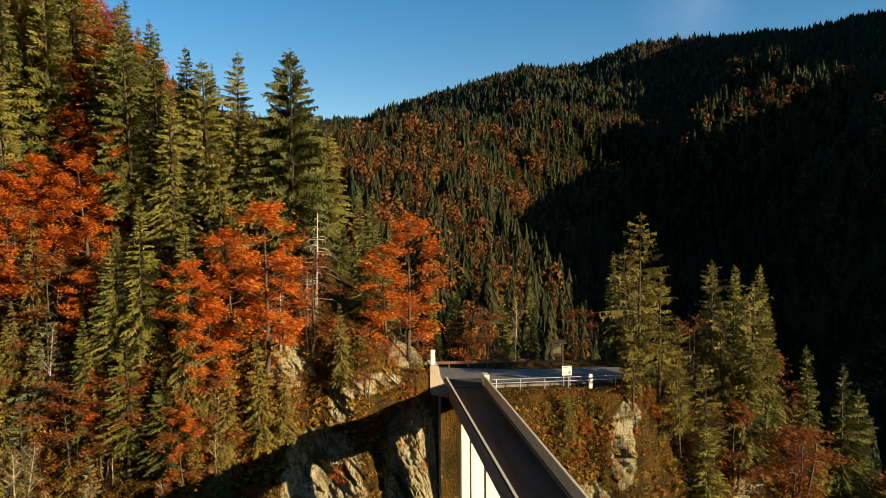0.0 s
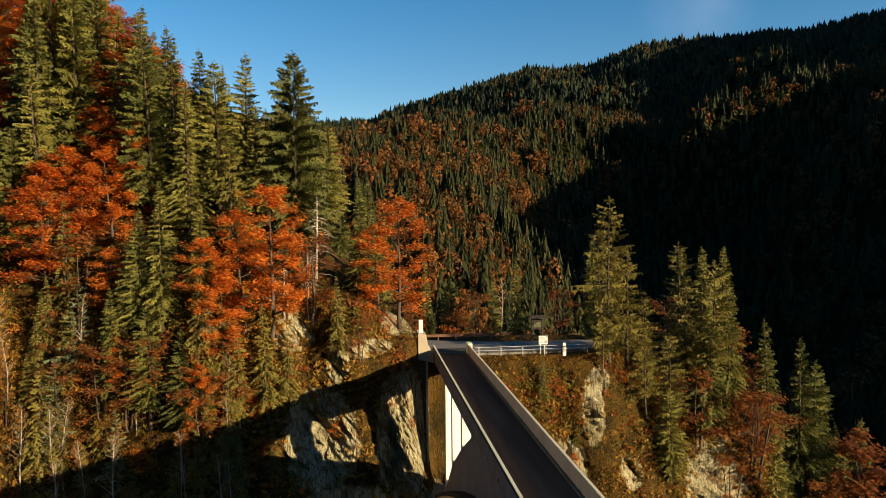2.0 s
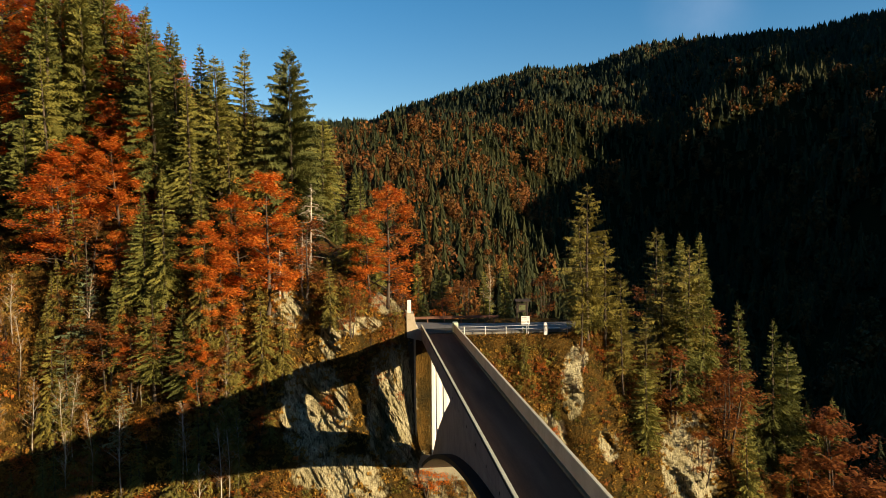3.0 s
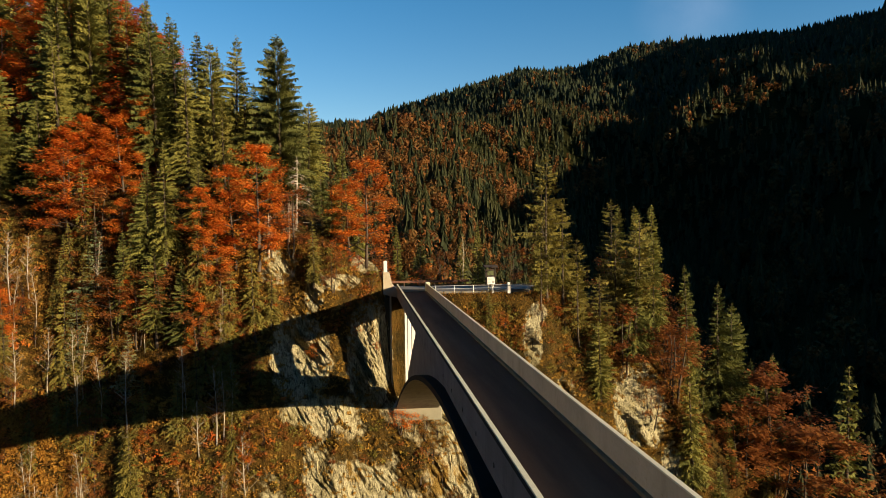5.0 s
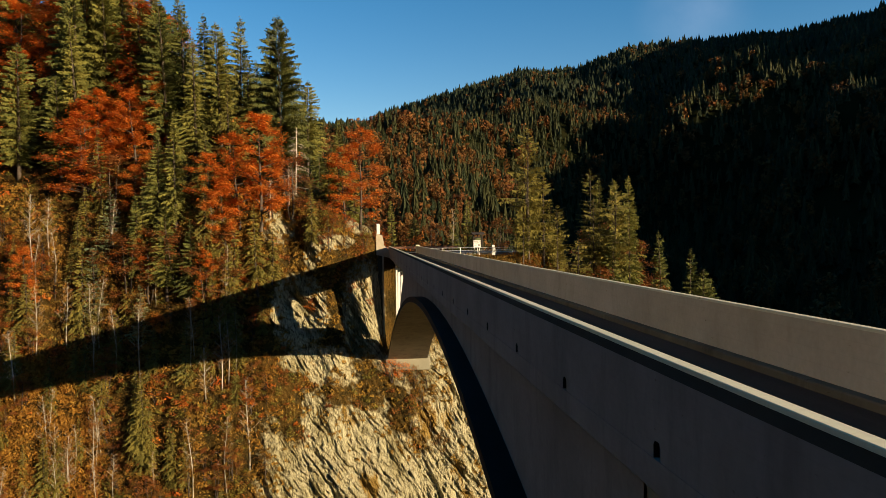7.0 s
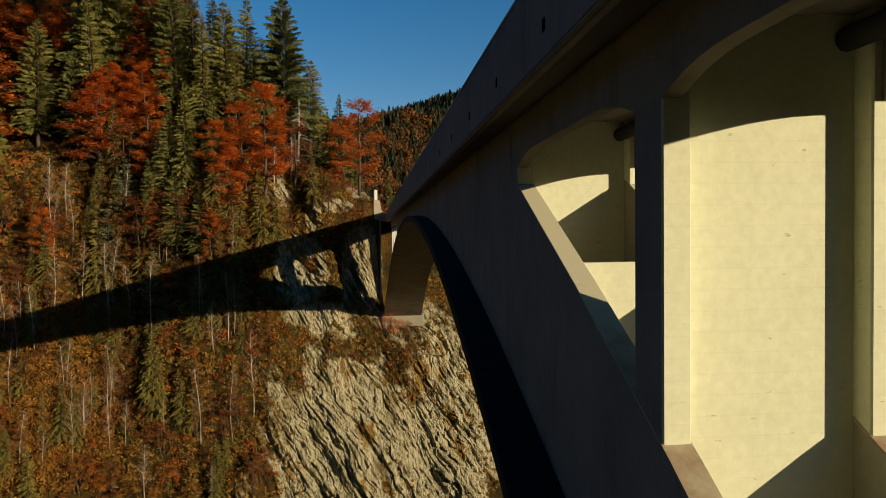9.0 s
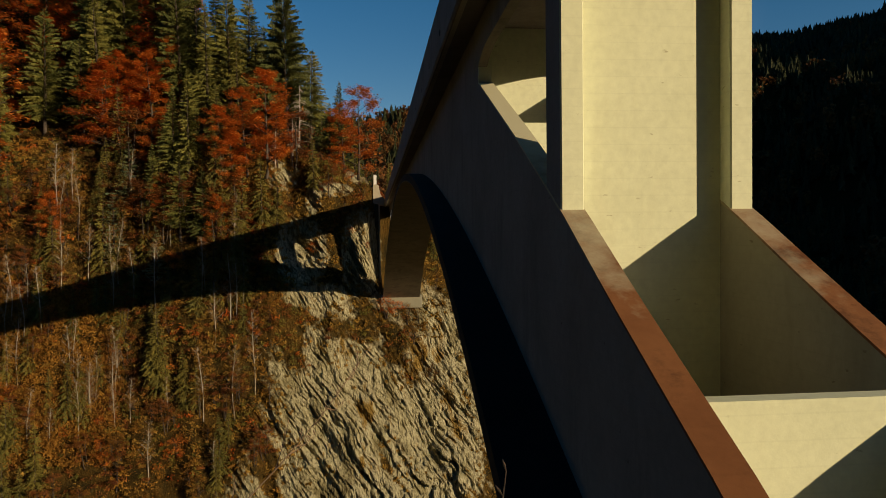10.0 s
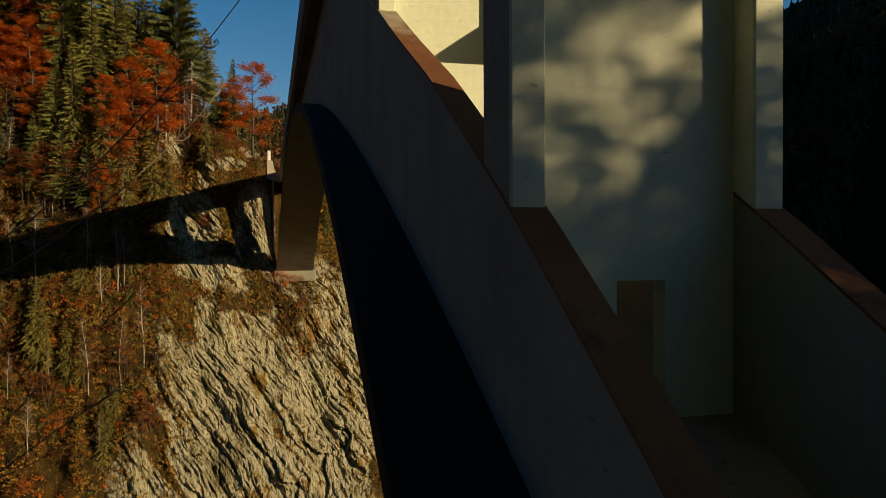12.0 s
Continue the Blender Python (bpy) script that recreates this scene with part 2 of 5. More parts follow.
def hillside_material():
    """Rock where the attribute 'rock' is high; grass and fallen leaves elsewhere."""
    m, n, l, bsdf = material("hillside")
    at = n.new("ShaderNodeAttribute"); at.attribute_name = "rock"
    tone = noise_tex(n, l, 0.35, 8, 0.65, stretch=(1.0, 1.0, 0.45), turn=(0, radians(33), 0))
    fine = noise_tex(n, l, 3.2, 9, 0.74, stretch=(1.5, 1.0, 0.24), turn=(0, radians(33), 0))
    fine.inputs["Distortion"].default_value = 0.7
    grit = noise_tex(n, l, 11.0, 5, 0.7, stretch=(1.0, 1.0, 0.6), turn=(0, radians(33), 0))
    rock = ramp(n, [(0.28, (0.14, 0.11, 0.05)), (0.40, (0.40, 0.355, 0.20)), (0.50, (0.56, 0.515, 0.33)), (0.57, (0.56, 0.51, 0.33)), (0.63, (0.36, 0.235, 0.07)), (0.72, (0.30, 0.19, 0.05))])
    l.new(tone.outputs[0], rock.inputs[0])
    # dark crack lines: soil and the shade inside cracks, both put into the colour
    crack = ramp(n, [(0.40, (0.05, 0.04, 0.03)), (0.47, (0.75, 0.73, 0.69)), (0.56, (1, 1, 1))])
    l.new(fine.outputs[0], crack.inputs[0])
    rockc = blend(n, l, "MULTIPLY", 0.85, rock.outputs[0], crack.outputs[0])
    pore = ramp(n, [(0.36, (0.55, 0.52, 0.47)), (0.52, (1, 1, 1))])
    l.new(grit.outputs[0], pore.inputs[0])
    rockc = blend(n, l, "MULTIPLY", 0.8, rockc, pore.outputs[0])
    soil_n = noise_tex(n, l, 0.5, 8, 0.7)
    soil = ramp(n, [(0.3, (0.035, 0.028, 0.012)), (0.42, (0.055, 0.038, 0.012)), (0.54, (0.105, 0.062, 0.015)), (0.66, (0.14, 0.075, 0.018)), (0.76, (0.10, 0.044, 0.013)), (0.85, (0.085, 0.07, 0.02))])
    l.new(soil_n.outputs[0], soil.inputs[0])
    sf = noise_tex(n, l, 7.0, 6, 0.7)
    sg = ramp(n, [(0.3, (0.45, 0.45, 0.45)), (0.65, (1.2, 1.2, 1.2))])
    l.new(sf.outputs[0], sg.inputs[0])
    soilc = blend(n, l, "MULTIPLY", 1.0, soil.outputs[0], sg.outputs[0])
    edge = noise_tex(n, l, 1.3, 7, 0.65)
    add = n.new("ShaderNodeMath"); add.operation = "MULTIPLY_ADD"; add.inputs[1].default_value = 0.7; 
    sub = n.new("ShaderNodeMath"); sub.operation = "SUBTRACT"; sub.inputs[1].default_value = 0.5
    l.new(edge.outputs[0], sub.inputs[0])
    l.new(sub.outputs[0], add.inputs[0])
    l.new(at.outputs["Fac"], add.inputs[2])
    fac = ramp(n, [(0.42, (0, 0, 0)), (0.56, (1, 1, 1))])
    l.new(add.outputs[0], fac.inputs[0])
    l.new(blend(n, l, "MIX", fac.outputs[0], soilc, rockc), bsdf.inputs["Base Color"])
    bsdf.inputs["Roughness"].default_value = 0.92
    bsdf.inputs["Specular IOR Level"].default_value = 0.05
    both = n.new("ShaderNodeMath"); both.operation = "MULTIPLY_ADD"; both.inputs[1].default_value = 0.3
    l.new(grit.outputs[0], both.inputs[0])
    l.new(fine.outputs[0], both.inputs[2])
    bump(n, l, both.outputs[0], bsdf, 1.0, 0.45)
    return m


HILL = hillside_material()


# ---------------------------------------------------------------- mesh helpers
def finish(name, bm, mat, parent=None, label="", smooth=False):
    me = bpy.data.meshes.new(name)
    bmesh.ops.recalc_face_normals(bm, faces=bm.faces)
    bm.to_mesh(me)
    bm.free()
    if smooth:
        me.shade_smooth()
    for m in mat if isinstance(mat, (list, tuple)) else (mat,):
        me.materials.append(m)
    ob = new(name, me)
    if parent is not None:
        ob.parent = parent
    if label:
        tagged(ob, label)
    return ob


def part(name, bm, mat, parent, label="", smooth=False):
    """One mesh object under a thing or under a part."""
    return finish(name, bm, mat, parent, label, smooth)


def thing(name, place, label, category, group="", kind=""):
    ob = new(name)
    ob.location = place
    ob.empty_display_size = 0.2
    return tagged(ob, label, category, group, kind)


def loft(rings, bm=None, caps=True):
    """A solid through a row of rings with the same number of corners."""
    bm = bm or bmesh.new()
    vs = [[bm.verts.new(p) for p in ring] for ring in rings]
    k = len(vs[0])
    for a, b in zip(vs, vs[1:]):
        for i in range(k):
            bm.faces.new((a[i], a[(i + 1) % k], b[(i + 1) % k], b[i]))
    if caps:
        bm.faces.new(vs[0][::-1])
        bm.faces.new(vs[-1])
    return bm


def box(x0, x1, y0, y1, z0, z1, bm=None, bevel=0.0):
    own = bmesh.new()
    loft([[(x0, y, z0), (x1, y, z0), (x1, y, z1), (x0, y, z1)] for y in (y0, y1)], own)
    if bevel:
        bmesh.ops.bevel(own, geom=own.edges[:], offset=bevel, segments=2, profile=0.5, affect="EDGES")
    if bm is None:
        return own
    me = bpy.data.meshes.new("tmp")
    own.to_mesh(me)
    own.free()
    bm.from_mesh(me)
    bpy.data.meshes.remove(me)
    return bm


def tube(points, radii, sides=6, bm=None):
    bm = bm or bmesh.new()
    rings = []
    for i, p in enumerate(points):
        p = Vector(p)
        d = Vector(points[min(i + 1, len(points) - 1)]) - Vector(points[max(i - 1, 0)])
        q = d.to_track_quat("Z", "Y")
        rings.append([p + q @ Vector((radii[i] * math.cos(a), radii[i] * math.sin(a), 0)) for a in [2 * math.pi * k / sides for k in range(sides)]])
    return loft(rings, bm)


def steps(a, b, n):
    return [a + (b - a) * i / n for i in range(n + 1)]


def curve_at(table, y):
    """Straight pieces between the (y, value) pairs."""
    ys, zs = zip(*table)
    return float(np.interp(y, ys, zs))


# ---------------------------------------------------------------- bridge
XC = 9.46            # axis of the bridge
YC = 9.9             # crown of the arch
LEFT, RIGHT = 8.19, 10.73   # outer faces of the walls
WALL = 0.31          # thickness of the side walls and flanges
Y_NEAR, Y_FAR = -60.0, 61.9
HINGE_NEAR, HINGE_FAR = -36.6, 56.4


def top(y):
    """Top of the parapets; the road falls gently to the far bank."""
    return 26.46 - 0.008 * y


def arch_top(y):
    """Upper side of the arch slab."""
    u = y - YC
    return 24.07 - 0.004 * u - 0.0051 * u * u


def arch_half(y):
    return 1.88 + 0.47 * (min(1.0, abs(y - YC) / 46)) ** 2


WALL_TOP_NEAR = [(-40, 11.6), (-37.0, 13.75), (-34.3, 15.75), (-32.06, 17.22), (-29.24, 18.86), (-27.07, 19.95), (-25.24, 20.92), (-22.48, 22.24), (-18.57, 23.98), (-16.0, 25.1)]
WALL_TOP_FAR = [(36.5, 25.0), (39.7, 23.5), (45.2, 20.85), (50.86, 17.75), (55.2, 14.45), (58, 12.6)]
bridge = thing("arch_bridge", (0, 0, 0), "long pale concrete arch bridge with solid parapets over a gorge", "bridge")

deck = box(7.56, 11.30, Y_NEAR, Y_FAR, 0, 1)
for v in deck.verts:
    v.co.z = top(v.co.y) - (1.04 if v.co.z > 0.5 else 1.36)
part("deck_slab", deck, CONCRETE_SHADED, bridge)
road = box(7.90, 10.98, Y_NEAR, Y_FAR + 0.4, 0, 1)
for v in road.verts:
    v.co.z = top(v.co.y) - (1.00 if v.co.z > 0.5 else 1.08)
part("roadway", road, ASPHALT, bridge, "dark grey worn asphalt roadway")

HOLES = [-19.75 + 3.315 * i for i in range(-12, 25)]


def parapet(s, outer):
    """A solid parapet: coping set back over a dark sloping ledge, round-topped drain slots in its outer skin, a kerb inside.
    s is 1 where the road lies on the side of growing x, else -1."""
    x = lambda d: outer + s * d
    rows = steps(Y_NEAR, Y_FAR, 24)
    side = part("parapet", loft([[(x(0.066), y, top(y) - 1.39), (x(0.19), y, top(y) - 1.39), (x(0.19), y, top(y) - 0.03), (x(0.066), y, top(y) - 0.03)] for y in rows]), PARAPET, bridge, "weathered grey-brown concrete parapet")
    bm = bmesh.new()
    cuts = [Y_NEAR] + [q for h in HOLES for q in (h - 0.085, h + 0.085)] + [Y_FAR]
    levels = (1.385, 1.08, 0.90, 0.13)
    grid = [[bm.verts.new((outer, y, top(y) - v)) for v in levels] for y in cuts]
    for i, (r0, r1) in enumerate(zip(grid, grid[1:])):
        for k in range(3):
            ring = [r0[k], r1[k], r1[k + 1], r0[k + 1]]
            if i % 2 and k:
                h = (r0[0].co.y + r1[0].co.y) / 2
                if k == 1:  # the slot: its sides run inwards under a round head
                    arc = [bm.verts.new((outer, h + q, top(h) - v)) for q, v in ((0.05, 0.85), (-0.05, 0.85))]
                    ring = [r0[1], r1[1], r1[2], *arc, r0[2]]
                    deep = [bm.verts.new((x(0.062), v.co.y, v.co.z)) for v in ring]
                    # slot insides coloured black in place of the shade of a deep hole
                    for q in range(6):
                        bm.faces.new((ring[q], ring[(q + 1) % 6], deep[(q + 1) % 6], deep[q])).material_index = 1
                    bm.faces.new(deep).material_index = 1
                else:
                    bm.faces.new((r0[2], arc[1], arc[0], r1[2], r1[3], r0[3]))
            else:
                bm.faces.new(ring)
    low = [bm.verts.new((x(0.03), y, top(y) - 1.42)) for y in cuts]  # chamfered lower edge
    inn = [bm.verts.new((x(0.064), y, top(y) - 1.42)) for y in cuts]
    for i in range(len(cuts) - 1):
        bm.faces.new((grid[i][0], grid[i + 1][0], low[i + 1], low[i]))
        bm.faces.new((low[i], low[i + 1], inn[i + 1], inn[i]))
    part("parapet_skin", bm, [CONCRETE_SHADED, BLACK], side, "grey concrete skin with drain slots")
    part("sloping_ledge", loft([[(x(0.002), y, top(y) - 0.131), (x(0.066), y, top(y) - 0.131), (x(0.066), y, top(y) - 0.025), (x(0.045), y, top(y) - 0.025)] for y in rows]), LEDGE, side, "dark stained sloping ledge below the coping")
    high, down = (0.02, 0.012) if s > 0 else (0.012, 0.02)
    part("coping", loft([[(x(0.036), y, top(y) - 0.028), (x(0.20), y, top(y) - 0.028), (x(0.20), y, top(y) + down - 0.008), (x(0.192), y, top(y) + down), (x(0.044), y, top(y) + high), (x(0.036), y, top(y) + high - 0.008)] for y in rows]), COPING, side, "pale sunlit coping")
    part("kerb", loft([[(x(0.19), y, top(y) - 1.03), (x(0.335), y, top(y) - 1.03), (x(0.335), y, top(y) - 0.90), (x(0.32), y, top(y) - 0.875), (x(0.19), y, top(y) - 0.86)] for y in rows]), STAINED, side, "low stained concrete kerb")


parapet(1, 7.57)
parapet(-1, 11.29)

# cross walls: a thin plate between two thicker edge flanges
CROSS = {"near": [-18.57, -25.24, -32.06, -38.9, -45.7, -52.4], "far": [39.6, 45.0, 51.2, 56.3]}


def side_top(y):
    return curve_at(WALL_TOP_NEAR, y) if y < YC else curve_at(WALL_TOP_FAR, y)


def cross_wall(y0, foot_near, foot_far, hatch=False, mat=CONCRETE):
    """y0 is the face towards the near bank; the feet are heights on the near and far side."""
    y1 = y0 + 0.72
    plate_a, plate_b = y0 + 0.27, y0 + 0.47
    zt = top(y0) - 1.20
    bm = bmesh.new()
    zf = min(foot_near, foot_far) - 1.6
    if HINGE_NEAR < y0 < HINGE_FAR:
        zf = arch_top(y0 + 0.4) - 0.15
    if hatch:
        a, b = LEFT + WALL, RIGHT - WALL
        loft([[(x, y, z) for x, z in ((a, zf), (9.26, zf), (9.26, 16.6), (9.73, 16.6), (9.73, zf), (b, zf), (b, zt), (a, zt))] for y in (plate_a, plate_b)], bm)
    else:
        box(LEFT + WALL, RIGHT - WALL, plate_a, plate_b, zf, zt, bm)
    wall = part("cross_wall", bm, mat, bridge, "cream concrete cross wall")
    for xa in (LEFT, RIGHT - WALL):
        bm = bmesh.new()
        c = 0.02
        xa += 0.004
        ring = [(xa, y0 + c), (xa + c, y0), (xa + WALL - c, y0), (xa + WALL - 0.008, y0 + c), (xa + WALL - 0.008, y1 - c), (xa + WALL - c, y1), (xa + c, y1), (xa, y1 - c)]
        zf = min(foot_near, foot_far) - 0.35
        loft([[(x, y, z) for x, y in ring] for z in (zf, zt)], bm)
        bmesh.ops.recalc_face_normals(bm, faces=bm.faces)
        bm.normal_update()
        # outer faces get the darker concrete, with their shade in the colour
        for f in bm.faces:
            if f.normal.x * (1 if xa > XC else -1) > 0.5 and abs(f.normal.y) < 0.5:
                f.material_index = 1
        part("flange", bm, [mat, CONCRETE_SHADED if y0 < YC else mat], wall)
    return wall


for y0 in CROSS["near"]:
    if y0 > HINGE_NEAR:
        cross_wall(y0, side_top(y0), side_top(y0 + 0.72), hatch=abs(y0 + 32.06) < 0.1)
    else:
        cross_wall(y0, 8.5, 8.5)
for y0 in CROSS["far"]:
    cross_wall(y0, side_top(y0), side_top(y0 + 0.72), mat=CONCRETE_WHITE)

# edge girders with rounded haunches at the cross walls
def haunch(y, supports):
    near = min(supports, key=lambda s: min(abs(y - s), abs(y - s - 0.72)))
    d = 0 if near <= y <= near + 0.72 else min(abs(y - near), abs(y - near - 0.72))
    e = max(0.0, 1 - d / 1.5)
    return 2.07 + 0.25 * e ** 2.6


for xa in (LEFT, RIGHT - 0.2):
    for a, b, supports in ((Y_NEAR, -17.9, CROSS["near"]), (39.7, Y_FAR, CROSS["far"])):
        ys = sorted({round(q, 3) for q in steps(a, b, 220)})
        bm = loft([[(xa, y, top(y) - haunch(y, supports)), (xa + 0.2, y, top(y) - haunch(y, supports)), (xa + 0.2, y, top(y) - 1.19), (xa, y, top(y) - 1.19)] for y in ys])
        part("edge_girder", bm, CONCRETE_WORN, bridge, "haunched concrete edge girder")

# side walls of the hollow arch
for xa in (LEFT, RIGHT - WALL):
    ys = sorted(steps(HINGE_NEAR, HINGE_FAR, 150) + [-18.01, -17.99, 39.79, 39.81])
    rings, tops = [], []
    for y in ys:
        zt = min(top(y) - 1.195, side_top(y)) if (y < -18.0 or y > 39.8) else top(y) - 1.195
        zb = arch_top(y) - 0.05
        zt = max(zt, zb + 0.25)
        rings.append([(xa, y, zb), (xa + WALL, y, zb), (xa + WALL, y, zt), (xa, y, zt)])
        tops.append((y, zt))
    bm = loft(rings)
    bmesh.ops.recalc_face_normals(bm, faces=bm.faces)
    # inner faces get the duller cream, their shade included in its colour
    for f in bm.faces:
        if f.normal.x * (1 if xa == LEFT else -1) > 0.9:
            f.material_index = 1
    part("side_wall", bm, [CONCRETE_SHADED, INNER], bridge, "weathered grey side wall of the arch, darkened for its shade")
    for rows in ([q for q in tops if q[0] < -18.5], [q for q in tops if q[0] > 39.6]):
        bm = loft([[(xa - 0.004, y, z - 0.02), (xa + WALL + 0.004, y, z - 0.02), (xa + WALL + 0.004, y, z + 0.012), (xa - 0.004, y, z + 0.012)] for y, z in rows])
        part("wall_coping", bm, RUST, bridge, "rust-brown lichen-stained sloping top of the side wall")

# curved arch slab; its ledges outside the walls carry a thin black layer
ys = steps(HINGE_NEAR - 0.6, HINGE_FAR + 0.6, 120)
bm = loft([[(XC - arch_half(y), y, arch_top(y) - 0.36), (XC + arch_half(y), y, arch_top(y) - 0.36), (XC + arch_half(y), y, arch_top(y)), (XC - arch_half(y), y, arch_top(y))] for y in ys])
part("arch_slab", bm, CONCRETE_WORN, bridge, "brown-grey curved arch slab")
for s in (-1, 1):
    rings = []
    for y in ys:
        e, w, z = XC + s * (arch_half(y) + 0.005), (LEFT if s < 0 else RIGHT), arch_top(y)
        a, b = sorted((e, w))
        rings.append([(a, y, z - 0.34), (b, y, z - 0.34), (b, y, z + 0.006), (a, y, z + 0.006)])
    part("ledge_layer", loft(rings), BLACK, bridge, "thin black layer on the ledge of the arch slab")

# drain pipe hung under the deck, through the cross walls
pipe = part("drain_pipe", tube([(10.33, y, top(y) - 1.62) for y in (-58, -45, -30, -17.6)], [0.13] * 4, 12), DARK, bridge, "dark drain pipe under the deck", smooth=True)
for y in (-17.9, -24.6, -31.4, -38.2):
    part("pipe_collar", tube([(10.33, y + q, top(y) - 1.62) for q in (0, 0.16)], [0.175] * 2, 12), DARK, pipe)

# low diaphragms between the cross walls, flush with the tops of the side walls
for y in (-21.7, -28.45, -35.3):
    z = side_top(y)
    part("diaphragm", box(LEFT + WALL, RIGHT - WALL, y, y + 0.2, arch_top(y) - 0.1, z), CONCRETE, bridge, "cream concrete diaphragm")
for y in (42.4, 48.1, 53.6):
    z = side_top(y)
    part("diaphragm", box(LEFT + WALL, RIGHT - WALL, y, y + 0.2, arch_top(y) - 0.1, z), CONCRETE, bridge)

# foundations
part("springing_block", box(6.85, 12.15, 56.0, 60.0, 11.3, 12.9, bevel=0.08), INNER, bridge, "pale stained concrete springing block")
part("springing_block", box(6.6, 12.3, -41.5, -36.4, 6.0, 12.6, bevel=0.05), CONCRETE_WORN, bridge)
part("abutment", box(7.50, 11.36, 61.7, 65.0, 11.0, 25.05), PIER, bridge, "concrete abutment coloured dark for the shadow on it")
part("wing_pier", loft([[(x0, 59.8, z), (x1, 59.8, z), (x1, 61.6, z), (x0, 61.6, z)] for x0, x1, z in ((6.25, 6.9, 12.4), (6.2, 6.88, 16.0), (6.1, 6.86, 20.0), (6.05, 6.9, 25.2))]), PIER, bridge, "dark tapering concrete pier")
# added pale strip: the sunlit edge of the pier as a colour
part("lit_edge_strip", loft([[(x0, 59.62, z), (x0 + 0.2, 59.62, z), (x0 + 0.2, 59.8, z), (x0, 59.8, z)] for x0, z in ((6.74, 12.4), (6.70, 18.0), (6.70, 25.0))]), PARAPET, bridge, "pale strip standing in for the sunlit edge of the pier")
part("wing_wall", loft([[(6.0, y, 25.0), (7.53, y, 24.6), (7.53, y, 25.6), (7.0, y, 26.1), (6.75, y, 27.4), (6.0, y, 27.5)] for y in (59.7, 62.2)]), PARAPET, bridge, "pale concrete wing wall")
part("end_post", box(11.05, 11.55, 61.5, 62.6, 24.8, 26.1, bevel=0.03), CONCRETE, bridge, "pale concrete end post")
part("near_abutment", box(7.50, 11.36, -66.0, -60.0, 8.0, 25.9), CONCRETE_WORN, bridge)


# ---------------------------------------------------------------- ground
def to_mesh(name, verts, faces, mat, smooth=True):
    me = bpy.data.meshes.new(name)
    me.from_pydata(verts, [], faces)
    if smooth:
        me.shade_smooth()
    me.materials.append(mat)
    return new(name, me)


def grid_faces(nu, nv):
    i = np.arange(nu - 1)[:, None] * nv + np.arange(nv - 1)[None, :]
    return np.stack([i, i + nv, i + nv + 1, i + 1], -1).reshape(-1, 4)


def wave(p, scale, octaves=4, seed=0):
    """Cheap smooth noise on an array of places: sums of turned sines. About -1 to 1."""
    rng = np.random.RandomState(seed)
    out, amp, tot = 0.0, 1.0, 0.0
    for o in range(octaves):
        for k in range(5):
            d = rng.normal(size=3)
            d /= np.linalg.norm(d)
            warp = np.sin(p @ rng.normal(size=3) * scale * 0.7 + rng.rand() * 6.3)
            out = out + amp * np.sin((p @ d) * scale * (0.8 + 0.5 * rng.rand()) + 1.4 * warp + rng.rand() * 6.3)
        tot += amp * 2.6
        amp *= 0.55
        scale *= 2.03
    return out / tot


# profiles of the far bank across the gorge: for each x the (y, z) line from the stream up
BANK_X = [-130, -60, -30, -12, 0, 4.5, 7.5, 14, 24, 38, 55, 80, 140]
BANK = [
    [(10, -62), (38, -45), (60, -12), (68, 0), (76, 12), (84, 24), (92, 34), (104, 48), (120, 66), (142, 88), (190, 128)],
    [(8, -62), (34, -45), (52, -12), (56, 0), (60, 12), (65, 24), (70, 33), (80, 47), (93, 61), (112, 70), (170, 78)],
    [(8, -62), (34, -45), (50, -12), (53.5, 0), (56.5, 12), (60, 24), (63, 31), (71, 42), (83, 52), (101, 55), (165, 54)],
    [(8, -62), (34, -45), (48.5, -12), (51.5, 0), (53.5, 12), (55.6, 24), (57, 31.5), (63, 37), (74, 43), (92, 45), (155, 44)],
    [(8, -62), (34, -45), (48.5, -12), (52, 0), (55, 12), (57.6, 22), (58.2, 29), (60.5, 31.5), (66, 33), (80, 33), (140, 28)],
    [(8, -62), (34, -45), (48.5, -12), (52, 0), (56.2, 12), (58.4, 22), (59.4, 27), (61.4, 28.6), (65, 28.4), (72, 26.2), (120, 18)],
    [(8, -62), (34, -45), (48.5, -12), (52.2, 0), (56.4, 11.6), (60.6, 13.5), (61.2, 24.4), (61.8, 24.65), (70, 24.65), (76, 24.4), (110, 14)],
    [(8, -62), (34, -45), (50, -12), (54, 0), (57.6, 11.6), (59.6, 20), (60.8, 24.4), (61.6, 24.65), (70, 24.65), (76, 24.2), (110, 12)],
    [(8, -62), (36, -45), (52, -12), (56, 0), (58.4, 11), (60, 20), (61.0, 24.3), (61.8, 24.6), (70, 24.65), (77, 23.8), (110, 10)],
    [(8, -62), (36, -45), (54, -14), (58, 0), (60.6, 11), (63.4, 17), (65.6, 20.4), (68.6, 22), (75, 22.6), (82, 20), (110, 4)],
    [(8, -62), (38, -46), (54, -22), (58, -10), (61, -3), (64.5, 1), (69, 2.5), (74, 2.5), (81, -1), (90, -9), (115, -28)],
    [(8, -66), (40, -62), (64, -56), (72, -52), (78, -48), (84, -45), (88, -43), (93, -42), (100, -44), (108, -48), (125, -56)],
    [(8, -72), (44, -70), (74, -68), (86, -66), (94, -65), (101, -64), (106, -63), (112, -62), (118, -63), (126, -65), (140, -68)],
]
